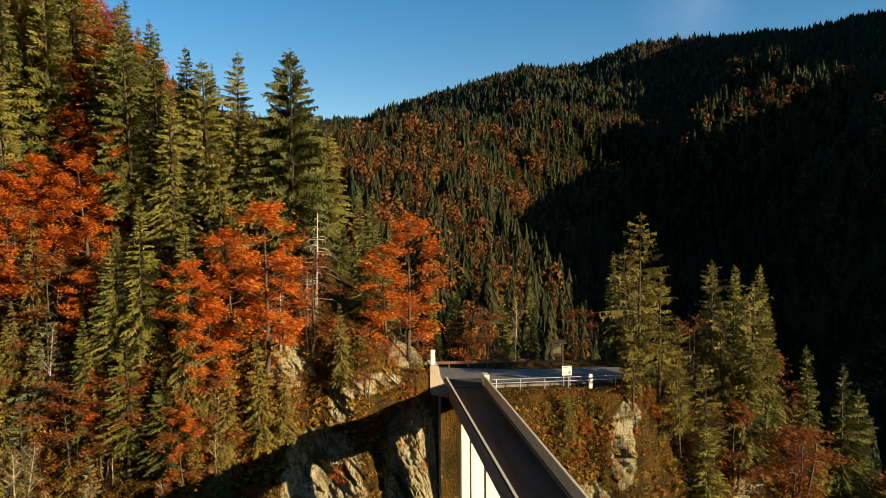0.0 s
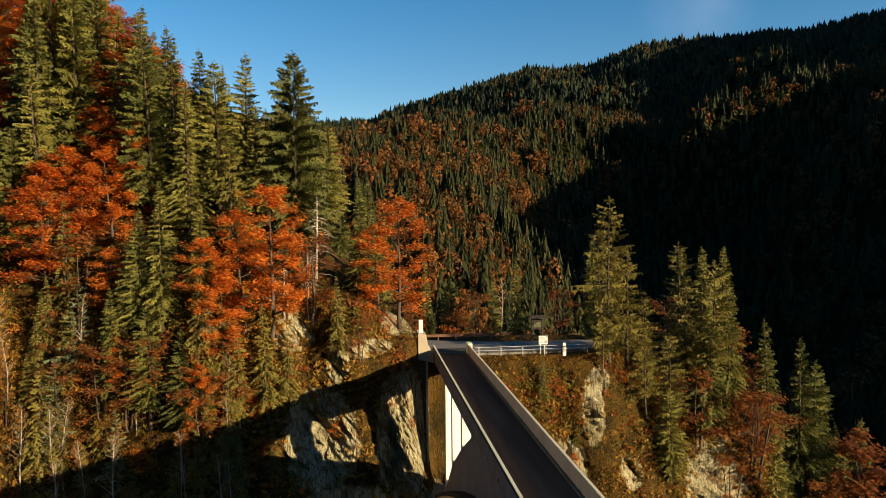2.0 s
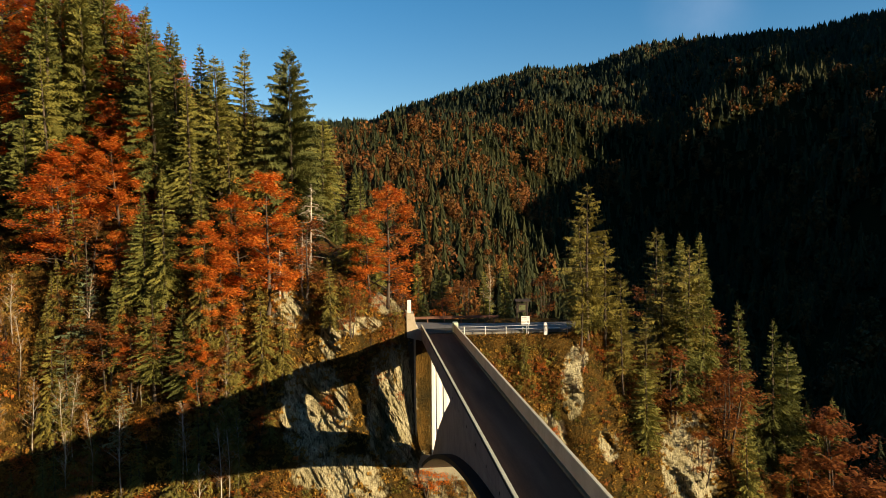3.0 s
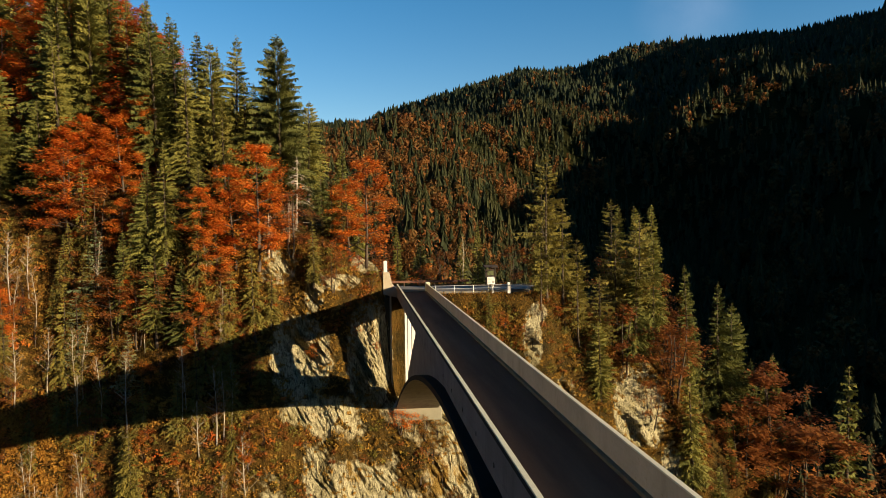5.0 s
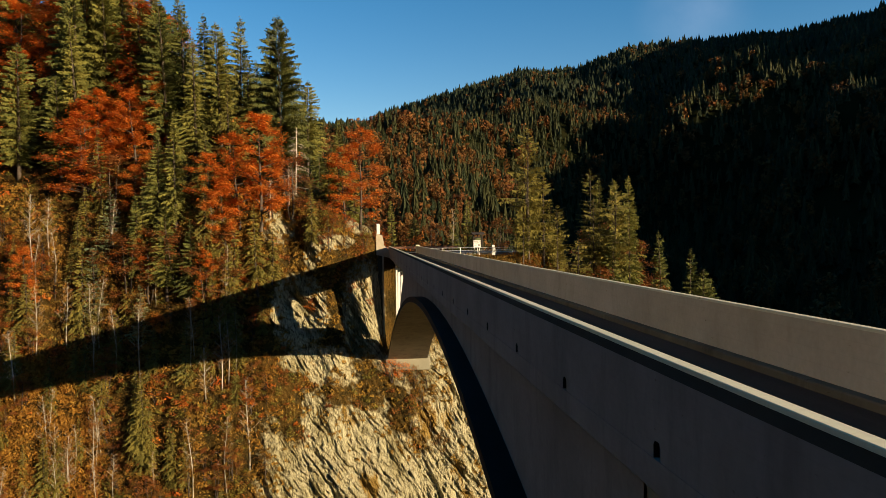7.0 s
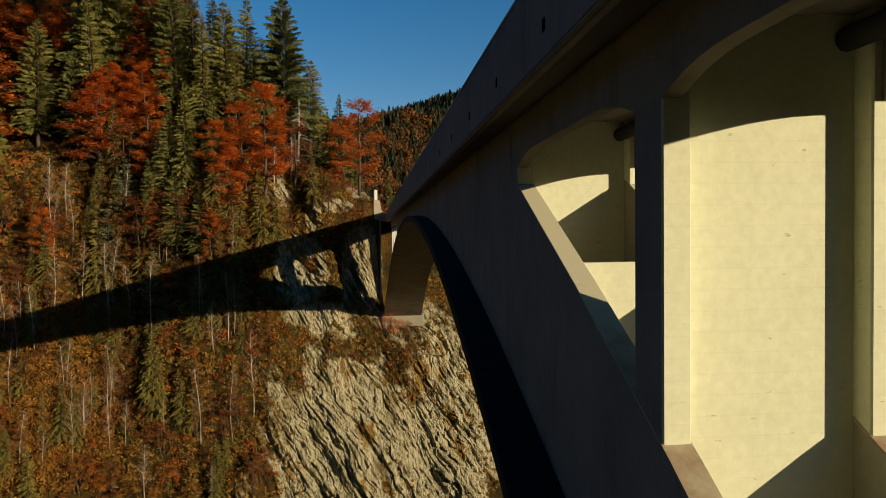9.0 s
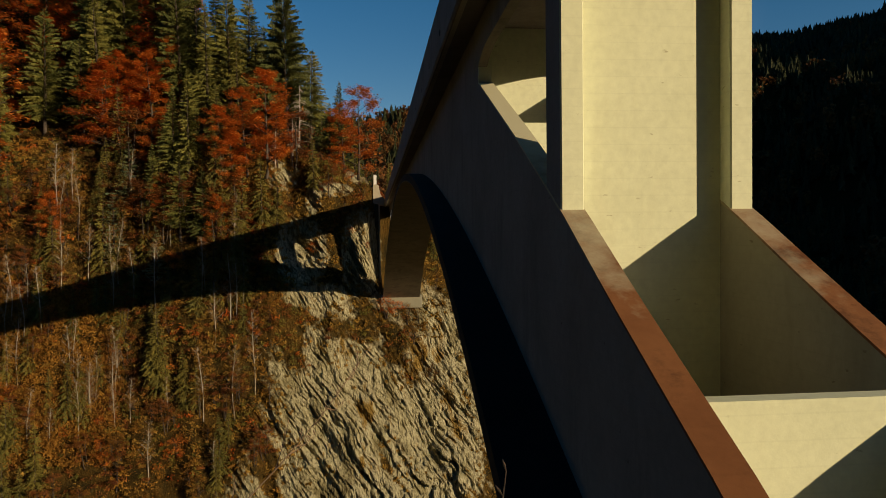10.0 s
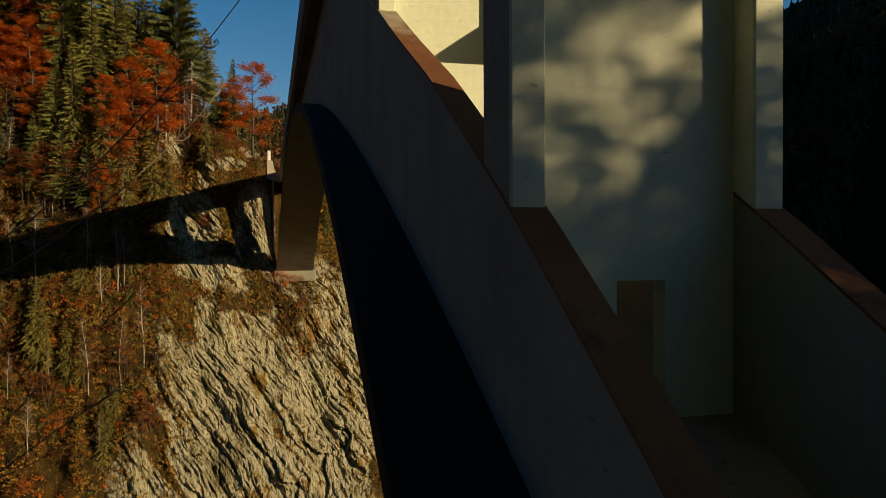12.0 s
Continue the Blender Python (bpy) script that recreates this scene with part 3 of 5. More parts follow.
ROCKS = [  # bare rock: x, z, half width, half height
    (-5.5, 28.4, 1.7, 1.6), (-1.6, 25.6, 0.9, 2.0), (4.6, 28.6, 1.7, 0.9), (0.8, 26.6, 2.0, 0.7), (-3.0, 18.8, 2.6, 3.6), (4.4, 18.2, 2.0, 4.8), (-1.0, 13.0, 3.4, 1.3),
    (1.0, 1.0, 6.5, 9.5), (9.5, -6.0, 10.5, 16.0), (0.0, -22.0, 10.0, 18.0), (16.5, 2.0, 2.4, 7.0), (23.2, 19.2, 0.9, 2.6), (20.2, 14.0, 1.8, 2.2), (27.0, 13.0, 1.0, 1.6), (36.6, 10.5, 2.6, 4.2), (24.2, 22.4, 0.8, 0.9), (41, 0, 2.0, 5),
]


def smooth_rows(stations, t):
    """Catmull-Rom through the stations."""
    n = len(stations)
    i = np.clip(np.floor(t).astype(int), 0, n - 2)
    f = (t - i)[:, None]
    p0, p1, p2, p3 = (stations[np.clip(i + k, 0, n - 1)] for k in (-1, 0, 1, 2))
    return p1 + 0.5 * f * ((p2 - p0) + f * (2 * p0 - 5 * p1 + 4 * p2 - p3 + f * (3 * (p1 - p2) + p3 - p0)))


def bank_point(x, s):
    """Smooth far bank: arrays of x and of s (0 at the stream, 10 at the back)."""
    prof = np.array(BANK, float)                       # stations, 11, 2
    tx = np.interp(x, BANK_X, np.arange(len(BANK_X)))
    i = np.clip(np.floor(tx).astype(int), 0, len(BANK_X) - 2)
    f = tx - i
    f = (f * f * (3 - 2 * f))[:, None, None]
    rows = prof[i] * (1 - f) + prof[i + 1] * f         # n, 11, 2
    j = np.clip(np.floor(s).astype(int), 0, 9)
    g = (s - j)[:, None]
    k = np.arange(len(x))
    p0, p1, p2, p3 = (rows[k, np.clip(j + q, 0, 10)] for q in (-1, 0, 1, 2))
    m1, m2 = (p2 - p0) * 0.35, (p3 - p1) * 0.35
    h = g * g * (3 - 2 * g)
    yz = p1 * (1 - h) + p2 * h + m1 * (g * (1 - g) ** 2) - m2 * (g * g * (1 - g))
    return np.column_stack([x, yz])


def rockiness(p):
    r = np.zeros(len(p))
    for cx, cz, w, h in ROCKS:
        d = np.sqrt(((p[:, 0] - cx) / w) ** 2 + ((p[:, 2] - cz) / h) ** 2)
        r = np.maximum(r, np.clip(1.45 - 0.75 * d, 0, 1))
    r[p[:, 1] > 63.5] *= 0.2
    a = radians(32)
    u, w = p[:, 0] * math.cos(a) + p[:, 2] * math.sin(a), p[:, 2] * math.cos(a) - p[:, 0] * math.sin(a)
    bend = 1.6 * wave(p, 0.16, 2, 79)
    strips = wave(np.column_stack([u + bend, p[:, 1] * 0, w * 0.2]), 0.8, 3, 77)
    patches = wave(np.column_stack([u + bend, p[:, 1] * 0, w * 0.5]), 0.42, 3, 78)
    grassy = np.clip(strips - 0.08, 0, 1) + 1.1 * np.clip(patches - 0.22, 0, 1)
    grassy = grassy + 0.28 * np.clip((p[:, 2] - 4) / 5, 0, 1) * np.clip((13.5 - p[:, 2]) / 2, 0, 1) * np.clip((6 - p[:, 0]) / 6, 0, 1) * np.clip(strips + patches + 0.25, 0, 1)
    return np.clip(r - 0.85 * grassy * np.clip((14 - p[:, 2]) / 6, 0.3, 1), 0, 1)


def cells(a, b, size, seed):
    """Broken blocks on a plane: for each place the height of its block and how near its joint is."""
    u, w = a / size, b / size
    iu, iw = np.floor(u).astype(np.int64), np.floor(w).astype(np.int64)
    d1 = np.full(len(a), 9.0); d2 = np.full(len(a), 9.0); hgt = np.zeros(len(a))
    for du in (-1, 0, 1):
        for dw in (-1, 0, 1):
            cu, cw = iu + du, iw + dw
            h = (cu * 73856093) ^ (cw * 19349663) ^ (seed * 83492791)
            r1 = ((h * 2654435761) % 65536) / 65536.0
            r2 = ((h * 40503 + 977) % 65521) / 65521.0
            r3 = ((h * 69069 + 12345) % 64997) / 64997.0
            dd = np.hypot(u - (cu + r1), w - (cw + r2))
            closer = dd < d1
            d2 = np.where(closer, d1, np.minimum(d2, dd))
            hgt = np.where(closer, r3, hgt)
            d1 = np.where(closer, dd, d1)
    return hgt, d2 - d1


def rough_bank(p):
    """Relief: broad bulges, and slanting broken strata where it is rock."""
    r = rockiness(p)
    steep = np.clip((63.5 - p[:, 1]) / 3, 0, 1)
    a = radians(32)
    u = p[:, 0] * math.cos(a) + p[:, 2] * math.sin(a)      # across the strata
    w = -p[:, 0] * math.sin(a) + p[:, 2] * math.cos(a)     # along them
    q = np.column_stack([u * 1.0, p[:, 1] * 0.5, w * 0.22])
    strata = 1 - 2 * np.abs(wave(q, 1.1, 3, 3))
    warp = 0.6 * wave(p, 0.5, 2, 61)
    h1, e1 = cells(u + warp, (w + warp) * 0.30, 1.5, 1)
    h2, e2 = cells(u + 0.5 * warp, w * 0.42, 0.55, 2)
    h3 = cells(u, w * 0.6, 0.3, 5)[0]
    flow = np.column_stack([u + 0.6 * warp, p[:, 1] * 0, w * 0.15])
    along = wave(np.column_stack([u * 0.3, p[:, 1] * 0, w]), 0.45, 3, 8)
    bed = u + 1.5 * along + 1.1 * warp
    slab = 1.0 - np.mod(bed / 4.3, 1.0)                     # leaves of rock, each with a sharp edge on its left
    leaf = 1.0 - np.mod(bed / 1.25 + 0.9 * h1 + 0.6 * wave(p, 0.8, 2, 15), 1.0)
    wrinkle = 1 - 2.2 * np.abs(wave(flow, 2.3, 3, 16))
    crease = 1 - 2.2 * np.abs(wave(flow * np.array([1, 1, 1.6]), 6.0, 2, 17))
    broken = np.clip(0.5 + 1.5 * wave(np.column_stack([u, p[:, 1] * 0, w * 0.6]), 0.3, 3, 14), 0.05, 1.3)
    cleft = np.exp(-(wave(np.column_stack([u + 0.8 * warp, p[:, 1] * 0, w * 0.13]), 0.5, 2, 18) / 0.07) ** 2)
    fine = 1.6 * broken * slab + 0.6 * broken * leaf + 0.45 * wrinkle + 0.38 * crease - 0.9 * cleft + 0.6 * (h1 - 0.5) - 0.5 * np.exp(-e1 * 10) * broken + 0.35 * (h2 - 0.5) - 0.2 * np.exp(-e2 * 9) * broken + 0.3 * (h3 - 0.5) - 0.9
    broad = wave(p * np.array([1, 1, 0.7]), 0.22, 3, 9)
    out = p.copy()
    push = 0.9 * broad * (0.35 + steep) + r * (0.25 * strata + 0.45 * fine) + (1 - r) * 0.22 * wave(p, 1.3, 3, 11)
    quiet = np.clip(np.hypot((p[:, 0] - 9.5) / 2.4, (p[:, 2] - 19) / 7), 0, 1.6) - 0.6
    flat = ((p[:, 0] > 5.5) & (p[:, 1] > 61.2) & (p[:, 1] < 77) & (p[:, 0] < 45))
    push = push * np.clip(quiet + 0.25, 0.1, 1) * np.where(flat, 0.05, 1.0)
    out[:, 1] -= push * steep
    out[:, 2] += push * 0.5 * (1 - steep) + 0.12 * push * steep
    return out, r


xs = np.concatenate([np.linspace(-130, -46, 42, endpoint=False), np.linspace(-46, -11, 80, endpoint=False), np.linspace(-11, 21, 250, endpoint=False), np.linspace(21, 46, 90, endpoint=False), np.linspace(46, 140, 40)])
ss = np.concatenate([np.linspace(0, 1.6, 24, endpoint=False), np.linspace(1.6, 6.4, 380, endpoint=False), np.linspace(6.4, 7.4, 30, endpoint=False), np.linspace(7.4, 10, 60)])
gx, gs = np.meshgrid(xs, ss, indexing="ij")
bank_p, bank_rock = rough_bank(bank_point(gx.ravel(), gs.ravel()))
BANK_GRID = bank_p.reshape(len(xs), len(ss), 3)
far_bank = to_mesh("ground_far_bank", bank_p.tolist(), grid_faces(len(xs), len(ss)).tolist(), HILL)
far_bank.data.polygons.foreach_set("use_smooth", (bank_rock[grid_faces(len(xs), len(ss))[:, 0]] < 0.35) | (bank_p[grid_faces(len(xs), len(ss))[:, 0], 0] > 19))
tagged(far_bank, "steep gorge side of broken grey rock, dry grass and fallen leaves", "hillside", kind="structure")
far_bank.data.attributes.new("rock", "FLOAT", "POINT").data.foreach_set("value", bank_rock.astype(np.float32))


def on_bank(x, s):
    """A place on the rough far bank."""
    i = int(np.clip(np.searchsorted(xs, x), 0, len(xs) - 1))
    j = int(np.clip(np.searchsorted(ss, s), 0, len(ss) - 1))
    return Vector(BANK_GRID[i, j])


def bank_at(x, z):
    """The place on the far bank at x and height z (the outermost)."""
    i = int(np.clip(np.searchsorted(xs, x), 0, len(xs) - 1))
    col = BANK_GRID[i]
    j = int(np.argmax(col[:, 2] >= z))
    return Vector(col[j])


# near bank, below and behind the bridge's near end
nx, ny = np.meshgrid(np.linspace(-140, 140, 141), np.linspace(-160, 12, 110), indexing="ij")
pn = np.column_stack([nx.ravel(), ny.ravel(), np.zeros(nx.size)])
d = -pn[:, 1]
z = np.interp(d, [-12, 8, 24, 33, 40, 52, 62, 90, 160], [-62, -52, -22, 0, 10.3, 18, 24.2, 33, 52])
z = z + 17 * np.exp(-((d - 26) / 8) ** 2) * np.clip((4.0 - pn[:, 0]) / 5, 0, 1)
z = z + 3.0 * wave(pn, 0.07, 3, 21) * np.clip((d - 44) / 30, 0, 1) + 0.5 * wave(pn, 0.5, 3, 22)
# unseen steep rise to the west, added to keep skylight off the bridge
z = z + 46 * np.clip((d - 33) / 9, 0, 1) * np.clip((1 - pn[:, 0]) / 12, 0, 1)
road_gap = np.clip(1 - np.abs(pn[:, 0] - XC) / 6, 0, 1) * np.clip((d - 58) / 6, 0, 1)
z = z * (1 - road_gap) + (top(-62) - 1.0) * road_gap
pn[:, 2] = z
near_bank = to_mesh("ground_near_bank", pn.tolist(), grid_faces(141, 110).tolist(), HILL)
tagged(near_bank, "leaf-covered slope of the near gorge side", "hillside", kind="structure")
near_bank.data.attributes.new("rock", "FLOAT", "POINT").data.foreach_set("value", np.clip(wave(pn, 0.15, 3, 4) * 0.6, 0, 1).astype(np.float32))

# far country, on bearings from the bridge: tangent of the height angle by distance
RADII = np.array([70, 110, 160, 225, 300, 375, 445, 510, 580, 680, 800, 950, 1300, 2000], float)
BEARINGS = [-60, -14, -6, 0, 5, 10, 15, 20, 26, 33, 40, 55, 80, 96, 110]
FARZ = [  # height above the camera's level of 40 m, in hundredths of the distance
    [-70, -50, -20, 10, 25, 32, 36, 38, 37, 34, 30, 26, 21, 16],
    [-6, -3, 2, 8, 12, 14, 15, 14, 13, 12, 11, 10, 8, 6],
    [-16, -12, -5, 2, 7, 9.5, 10.5, 10, 9.5, 11, 12.5, 13, 10, 8],
    [-24, -17, -9, -1, 6, 10, 11, 10, 9.5, 12, 14.6, 15.2, 12, 9],
    [-26, -19, -10, -2, 5, 10.5, 12, 10.5, 11, 15, 17.3, 17.6, 14, 10],
    [-30, -22, -13, -5, 2, 8, 12, 12.4, 12.4, 16.6, 19.8, 20.0, 16, 11],
    [-38, -28, -20, -13, -6, 2, 9, 13, 14.5, 18.2, 20.9, 20.9, 16, 12],
    [-50, -40, -30, -21, -12, -4, 4, 10.5, 14.2, 18.8, 21.9, 22.0, 17, 13],
    [-65, -50, -38, -27, -17, -8, 1, 8.5, 14, 19.8, 24.2, 24.3, 19, 14],
    [-75, -55, -40, -27, -15, -5, 4, 11, 16, 21, 24.5, 24.6, 19, 15],
    [-80, -58, -38, -23, -9, 1, 9, 15, 18.5, 22.4, 24.9, 25, 20, 16],
    # bearings from here on are out of view, raised to shade the right valley
    [-90, -60, -36, -18, -2, 12, 19.5, 22, 24, 25, 25.2, 24.5, 21, 16],
    [-100, -66, -40, -18, 0, 15, 22.5, 24, 23.5, 22.5, 21, 20, 18, 14],
    [-100, -70, -46, -26, -6, 9.5, 20, 22, 20, 17.5, 15.5, 14.5, 13, 10],
    [-100, -75, -52, -38, -26, -16, -9, -6, -4, -2, 0, 1, 1, 1],
]
nb, nr = 230, 170
bb = np.linspace(-60, 110, nb)
rr = np.exp(np.linspace(math.log(72), math.log(2000), nr))
fz = np.array(FARZ, float)
tb = np.interp(bb, BEARINGS, np.arange(len(BEARINGS)))
lr = np.interp(np.log(rr), np.log(RADII), np.arange(len(RADII)))
byr = smooth_rows(fz.T, lr)            # radius first
country = smooth_rows(byr.T, tb)       # bearing, radius
B, R = np.meshgrid(np.radians(bb), rr, indexing="ij")
country_p = np.column_stack([(R * np.sin(B)).ravel(), (R * np.cos(B)).ravel(), (40 + R * country / 100).ravel()])
away = np.hypot(country_p[:, 0], country_p[:, 1])
swell = np.clip(country_p[:, 1] / 300, 0, 1.6) * np.interp(away, [560, 780], [1.0, 0.3])
country_p[:, 2] += swell * (9.0 * wave(country_p * np.array([1, 1, 0.2]), 0.02, 4, 31) + 4.0 * wave(country_p * np.array([1, 1, 0.2]), 0.09, 2, 33))
# knolls added to the shape so that sunlit patches stand in the shaded valley
KNOLLS = [(30.8, 575, 30), (28, 455, 40), (32.7, 478, 24), (39, 370, 52), (24, 470, 16), (19, 505, 12)]  # bearing, distance, height
for kb, kr, kh in KNOLLS:
    kx, ky = kr * math.sin(radians(kb)), kr * math.cos(radians(kb))
    country_p[:, 2] += kh * np.exp(-((country_p[:, 0] - kx) ** 2 + (country_p[:, 1] - ky) ** 2) / (2 * 27.0 ** 2))
# past bearing 40 the ridge is unseen, added for its shadow
RIDGE = [(-30, 18), (-12, 13.2), (-2, 13.5), (0.6, 13.9), (1.6, 14.9), (5.8, 17.0), (10, 19.0), (12, 19.8), (13.4, 20.8), (16, 20.6), (18.4, 20.7), (19.9, 21.8), (21.6, 22.8), (23.3, 23.3), (29, 23.2), (34.3, 23.1), (36, 23.7), (39, 23.9), (46, 29.5), (53, 34.5), (62, 36.3), (70, 35), (78, 33.5), (88, 30), (100, 14), (110, 4)]
lift = np.interp(bb, *zip(*RIDGE)) - ((country_p[:, 2] - 40) / away * 100).reshape(nb, nr).max(axis=1)
country_p[:, 2] += (away.reshape(nb, nr) / 100 * lift[:, None] * np.clip((rr - 430) / 320, 0, 1)[None] ** 1.5).ravel()
COUNTRY = country_p.reshape(nb, nr, 3)


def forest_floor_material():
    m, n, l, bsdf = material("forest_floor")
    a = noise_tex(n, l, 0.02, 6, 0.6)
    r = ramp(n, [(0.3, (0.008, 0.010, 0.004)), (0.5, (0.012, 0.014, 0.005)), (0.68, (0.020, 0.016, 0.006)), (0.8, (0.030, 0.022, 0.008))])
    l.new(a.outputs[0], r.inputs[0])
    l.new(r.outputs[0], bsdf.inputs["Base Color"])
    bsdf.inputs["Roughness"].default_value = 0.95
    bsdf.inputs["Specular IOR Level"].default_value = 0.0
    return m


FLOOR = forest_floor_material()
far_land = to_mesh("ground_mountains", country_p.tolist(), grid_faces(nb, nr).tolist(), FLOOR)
tagged(far_land, "wooded mountain sides rising to a long ridge", "mountain", kind="structure")

# stream bed and an added, unseen back slope close the valley and block skylight
stream = to_mesh("ground_stream_bed", [(-400, -40, -60), (400, -40, -60), (400, 60, -60), (-400, 60, -60)], [(0, 1, 2, 3)], HILL, False)
tagged(stream, "dark stony bed of the gorge", "ground", kind="structure")
hb, hr = np.meshgrid(np.radians(np.linspace(104, 308, 70)), np.linspace(0, 1, 30) ** 1.4, indexing="ij")
rise = np.interp(np.degrees(hb), [104, 112, 146, 158, 180, 215, 245, 308], [0.05, 0.10, 0.10, 0.60, 1.05, 0.9, 0.4, 0.4])
reach_in = 140 / np.maximum(np.abs(np.sin(hb)), np.abs(np.cos(hb)))
hr = reach_in + 900 * hr
ph = np.column_stack([(hr * np.sin(hb)).ravel(), (hr * np.cos(hb)).ravel(), np.zeros(hr.size)])
ph[:, 2] = (np.interp(np.degrees(hb), [104, 148, 165], [-40, -40, 30]) + (hr - reach_in) * rise).ravel() + 8 * wave(ph, 0.01, 3, 41) * np.clip((hr - reach_in).ravel() / 60, 0, 1)
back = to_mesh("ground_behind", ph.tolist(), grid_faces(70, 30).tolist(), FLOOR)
tagged(back, "unseen slope behind the near end, added to block skylight", "hillside", kind="structure")


# ---------------------------------------------------------------- trees and shrubs
def tube_arrays(points, radii, sides, verts, faces, cap=True):
    """Adds a tapered tube to the lists."""
    pts = [Vector(p) for p in points]
    base = len(verts)
    for i, p in enumerate(pts):
        d = pts[min(i + 1, len(pts) - 1)] - pts[max(i - 1, 0)]
        q = d.to_track_quat("Z", "Y")
        for k in range(sides):
            a = 2 * math.pi * k / sides
            verts.append(tuple(p + q @ Vector((radii[i] * math.cos(a), radii[i] * math.sin(a), 0))))
    for i in range(len(pts) - 1):
        for k in range(sides):
            a, b = base + i * sides + k, base + i * sides + (k + 1) % sides
            faces.append((a, b, b + sides, a + sides))
    if cap:
        faces.append(tuple(base + (len(pts) - 1) * sides + k for k in range(sides)))


def plain_mesh(name, verts, faces, mat, smooth=False):
    me = bpy.data.meshes.new(name)
    me.from_pydata([tuple(v) for v in verts], [], [tuple(int(i) for i in f) for f in faces])
    if smooth:
        me.shade_smooth()
    me.materials.append(mat)
    return me


def conifer_meshes(seed, height, radius, mat, low=0.1, levels=34, droop=0.3, sparse=0.0, power=0.85, bark=BARK, spray=1.0, limbs=0.4, curtain=0.95, step=0.3):
    """Trunk with visible limbs; every branch is a jagged frond of twigs, some with twigs hanging below it."""
    rng = random.Random(seed)
    tv, tf, cv, cf = [], [], [], []
    lean = [(0.12 * math.sin(3 * q + seed), 0.12 * math.cos(2 * q + seed), q * height) for q in steps(0, 1, 9)]
    r0 = height * 0.012 + 0.035
    tube_arrays([(0, 0, -1.2)] + lean, [r0 * 1.25] + [r0 * (1 - 0.95 * q) for q in steps(0, 1, 9)], 7, tv, tf)
    side_bias = rng.random() * 6.28
    bulges = [(rng.random(), rng.random() * 6.28, rng.uniform(-0.35, 0.35)) for _ in range(9)]
    for lv in range(levels):
        h = low + (0.985 - low) * ((lv + rng.random() * 0.8) / levels)
        if rng.random() < sparse * 0.5:
            continue
        reach = radius * (1 - h) ** power * (1 if h > low + 0.12 else 0.55 + 0.45 * (h - low) / 0.12) + 0.12
        count = 4 + int(2.6 * (1 - h) + rng.random() * 1.6)
        az0 = rng.random() * 6.283
        for b in range(count):
            if rng.random() < sparse:
                continue
            az = az0 + (b + rng.uniform(-0.5, 0.5)) * 6.283 / count
            grown = 1 + 0.16 * math.cos(az - side_bias) + sum(g * math.exp(-((h - gh) / 0.07) ** 2) * max(0, math.cos(az - ga)) for gh, ga, g in bulges)
            length = max(0.15, reach * rng.uniform(0.68, 1.15) * grown)
            dx, dy = math.cos(az), math.sin(az)
            fall = droop * rng.uniform(0.6, 1.3) * (1.15 - h)
            rise = 0.30 * h * h + 0.10
            base_z = h * height
            line = lambda q: (dx * length * q, dy * length * q, base_z + length * (rise * q - fall * q * q + 0.16 * fall * max(0, q - 0.6)))
            if length > 0.8 and rng.random() < limbs:
                tube_arrays([line(0.02), line(0.5), line(0.95)], [0.02 + 0.006 * length, 0.02, 0.006], 3, tv, tf, False)
            n = max(3, int(length / step))
            roll = rng.uniform(-0.5, 0.5)
            base = len(cv)
            cv += [line((0.12 if length > 1 else 0.0) + (1 - 0.12 * (length > 1)) * i / n) for i in range(n + 1)]
            for i in range(n):
                q = (i + 0.5) / n
                mid = line(0.1 + 0.9 * q)
                w = spray * (0.20 + 0.32 * min(1.3, length / 2.2)) * (1.15 - 0.7 * q)
                for side in (-1, 1):
                    if rng.random() < 0.1:
                        continue
                    e = w * rng.uniform(0.55, 1.3)
                    cf.append((base + i, base + i + 1, len(cv)))
                    cv.append((mid[0] - dy * side * e + dx * e * 0.55, mid[1] + dx * side * e + dy * e * 0.55, mid[2] + e * (side * roll - rng.uniform(0.1, 0.6 + droop))))
                if rng.random() < curtain:
                    e = w * rng.uniform(0.7, 1.5)
                    cf.append((base + max(0, i - 1), base + min(n, i + 2), len(cv)))
                    cv.append((mid[0] + rng.uniform(-0.2, 0.2), mid[1] + rng.uniform(-0.2, 0.2), mid[2] - e))
    for k in range(24):  # leader
        z0 = height * (0.955 + 0.05 * rng.random())
        a = rng.random() * 6.28
        s = 0.26
        cf.append((len(cv), len(cv) + 1, len(cv) + 2))
        cv += [(0, 0, z0), (math.cos(a) * 0.05, math.sin(a) * 0.05, z0 + 0.07), (math.cos(a) * s, math.sin(a) * s, z0 + rng.uniform(-0.05, 0.2))]
    return plain_mesh("trunk", tv, tf, bark, True), plain_mesh("crown", cv, cf, mat)


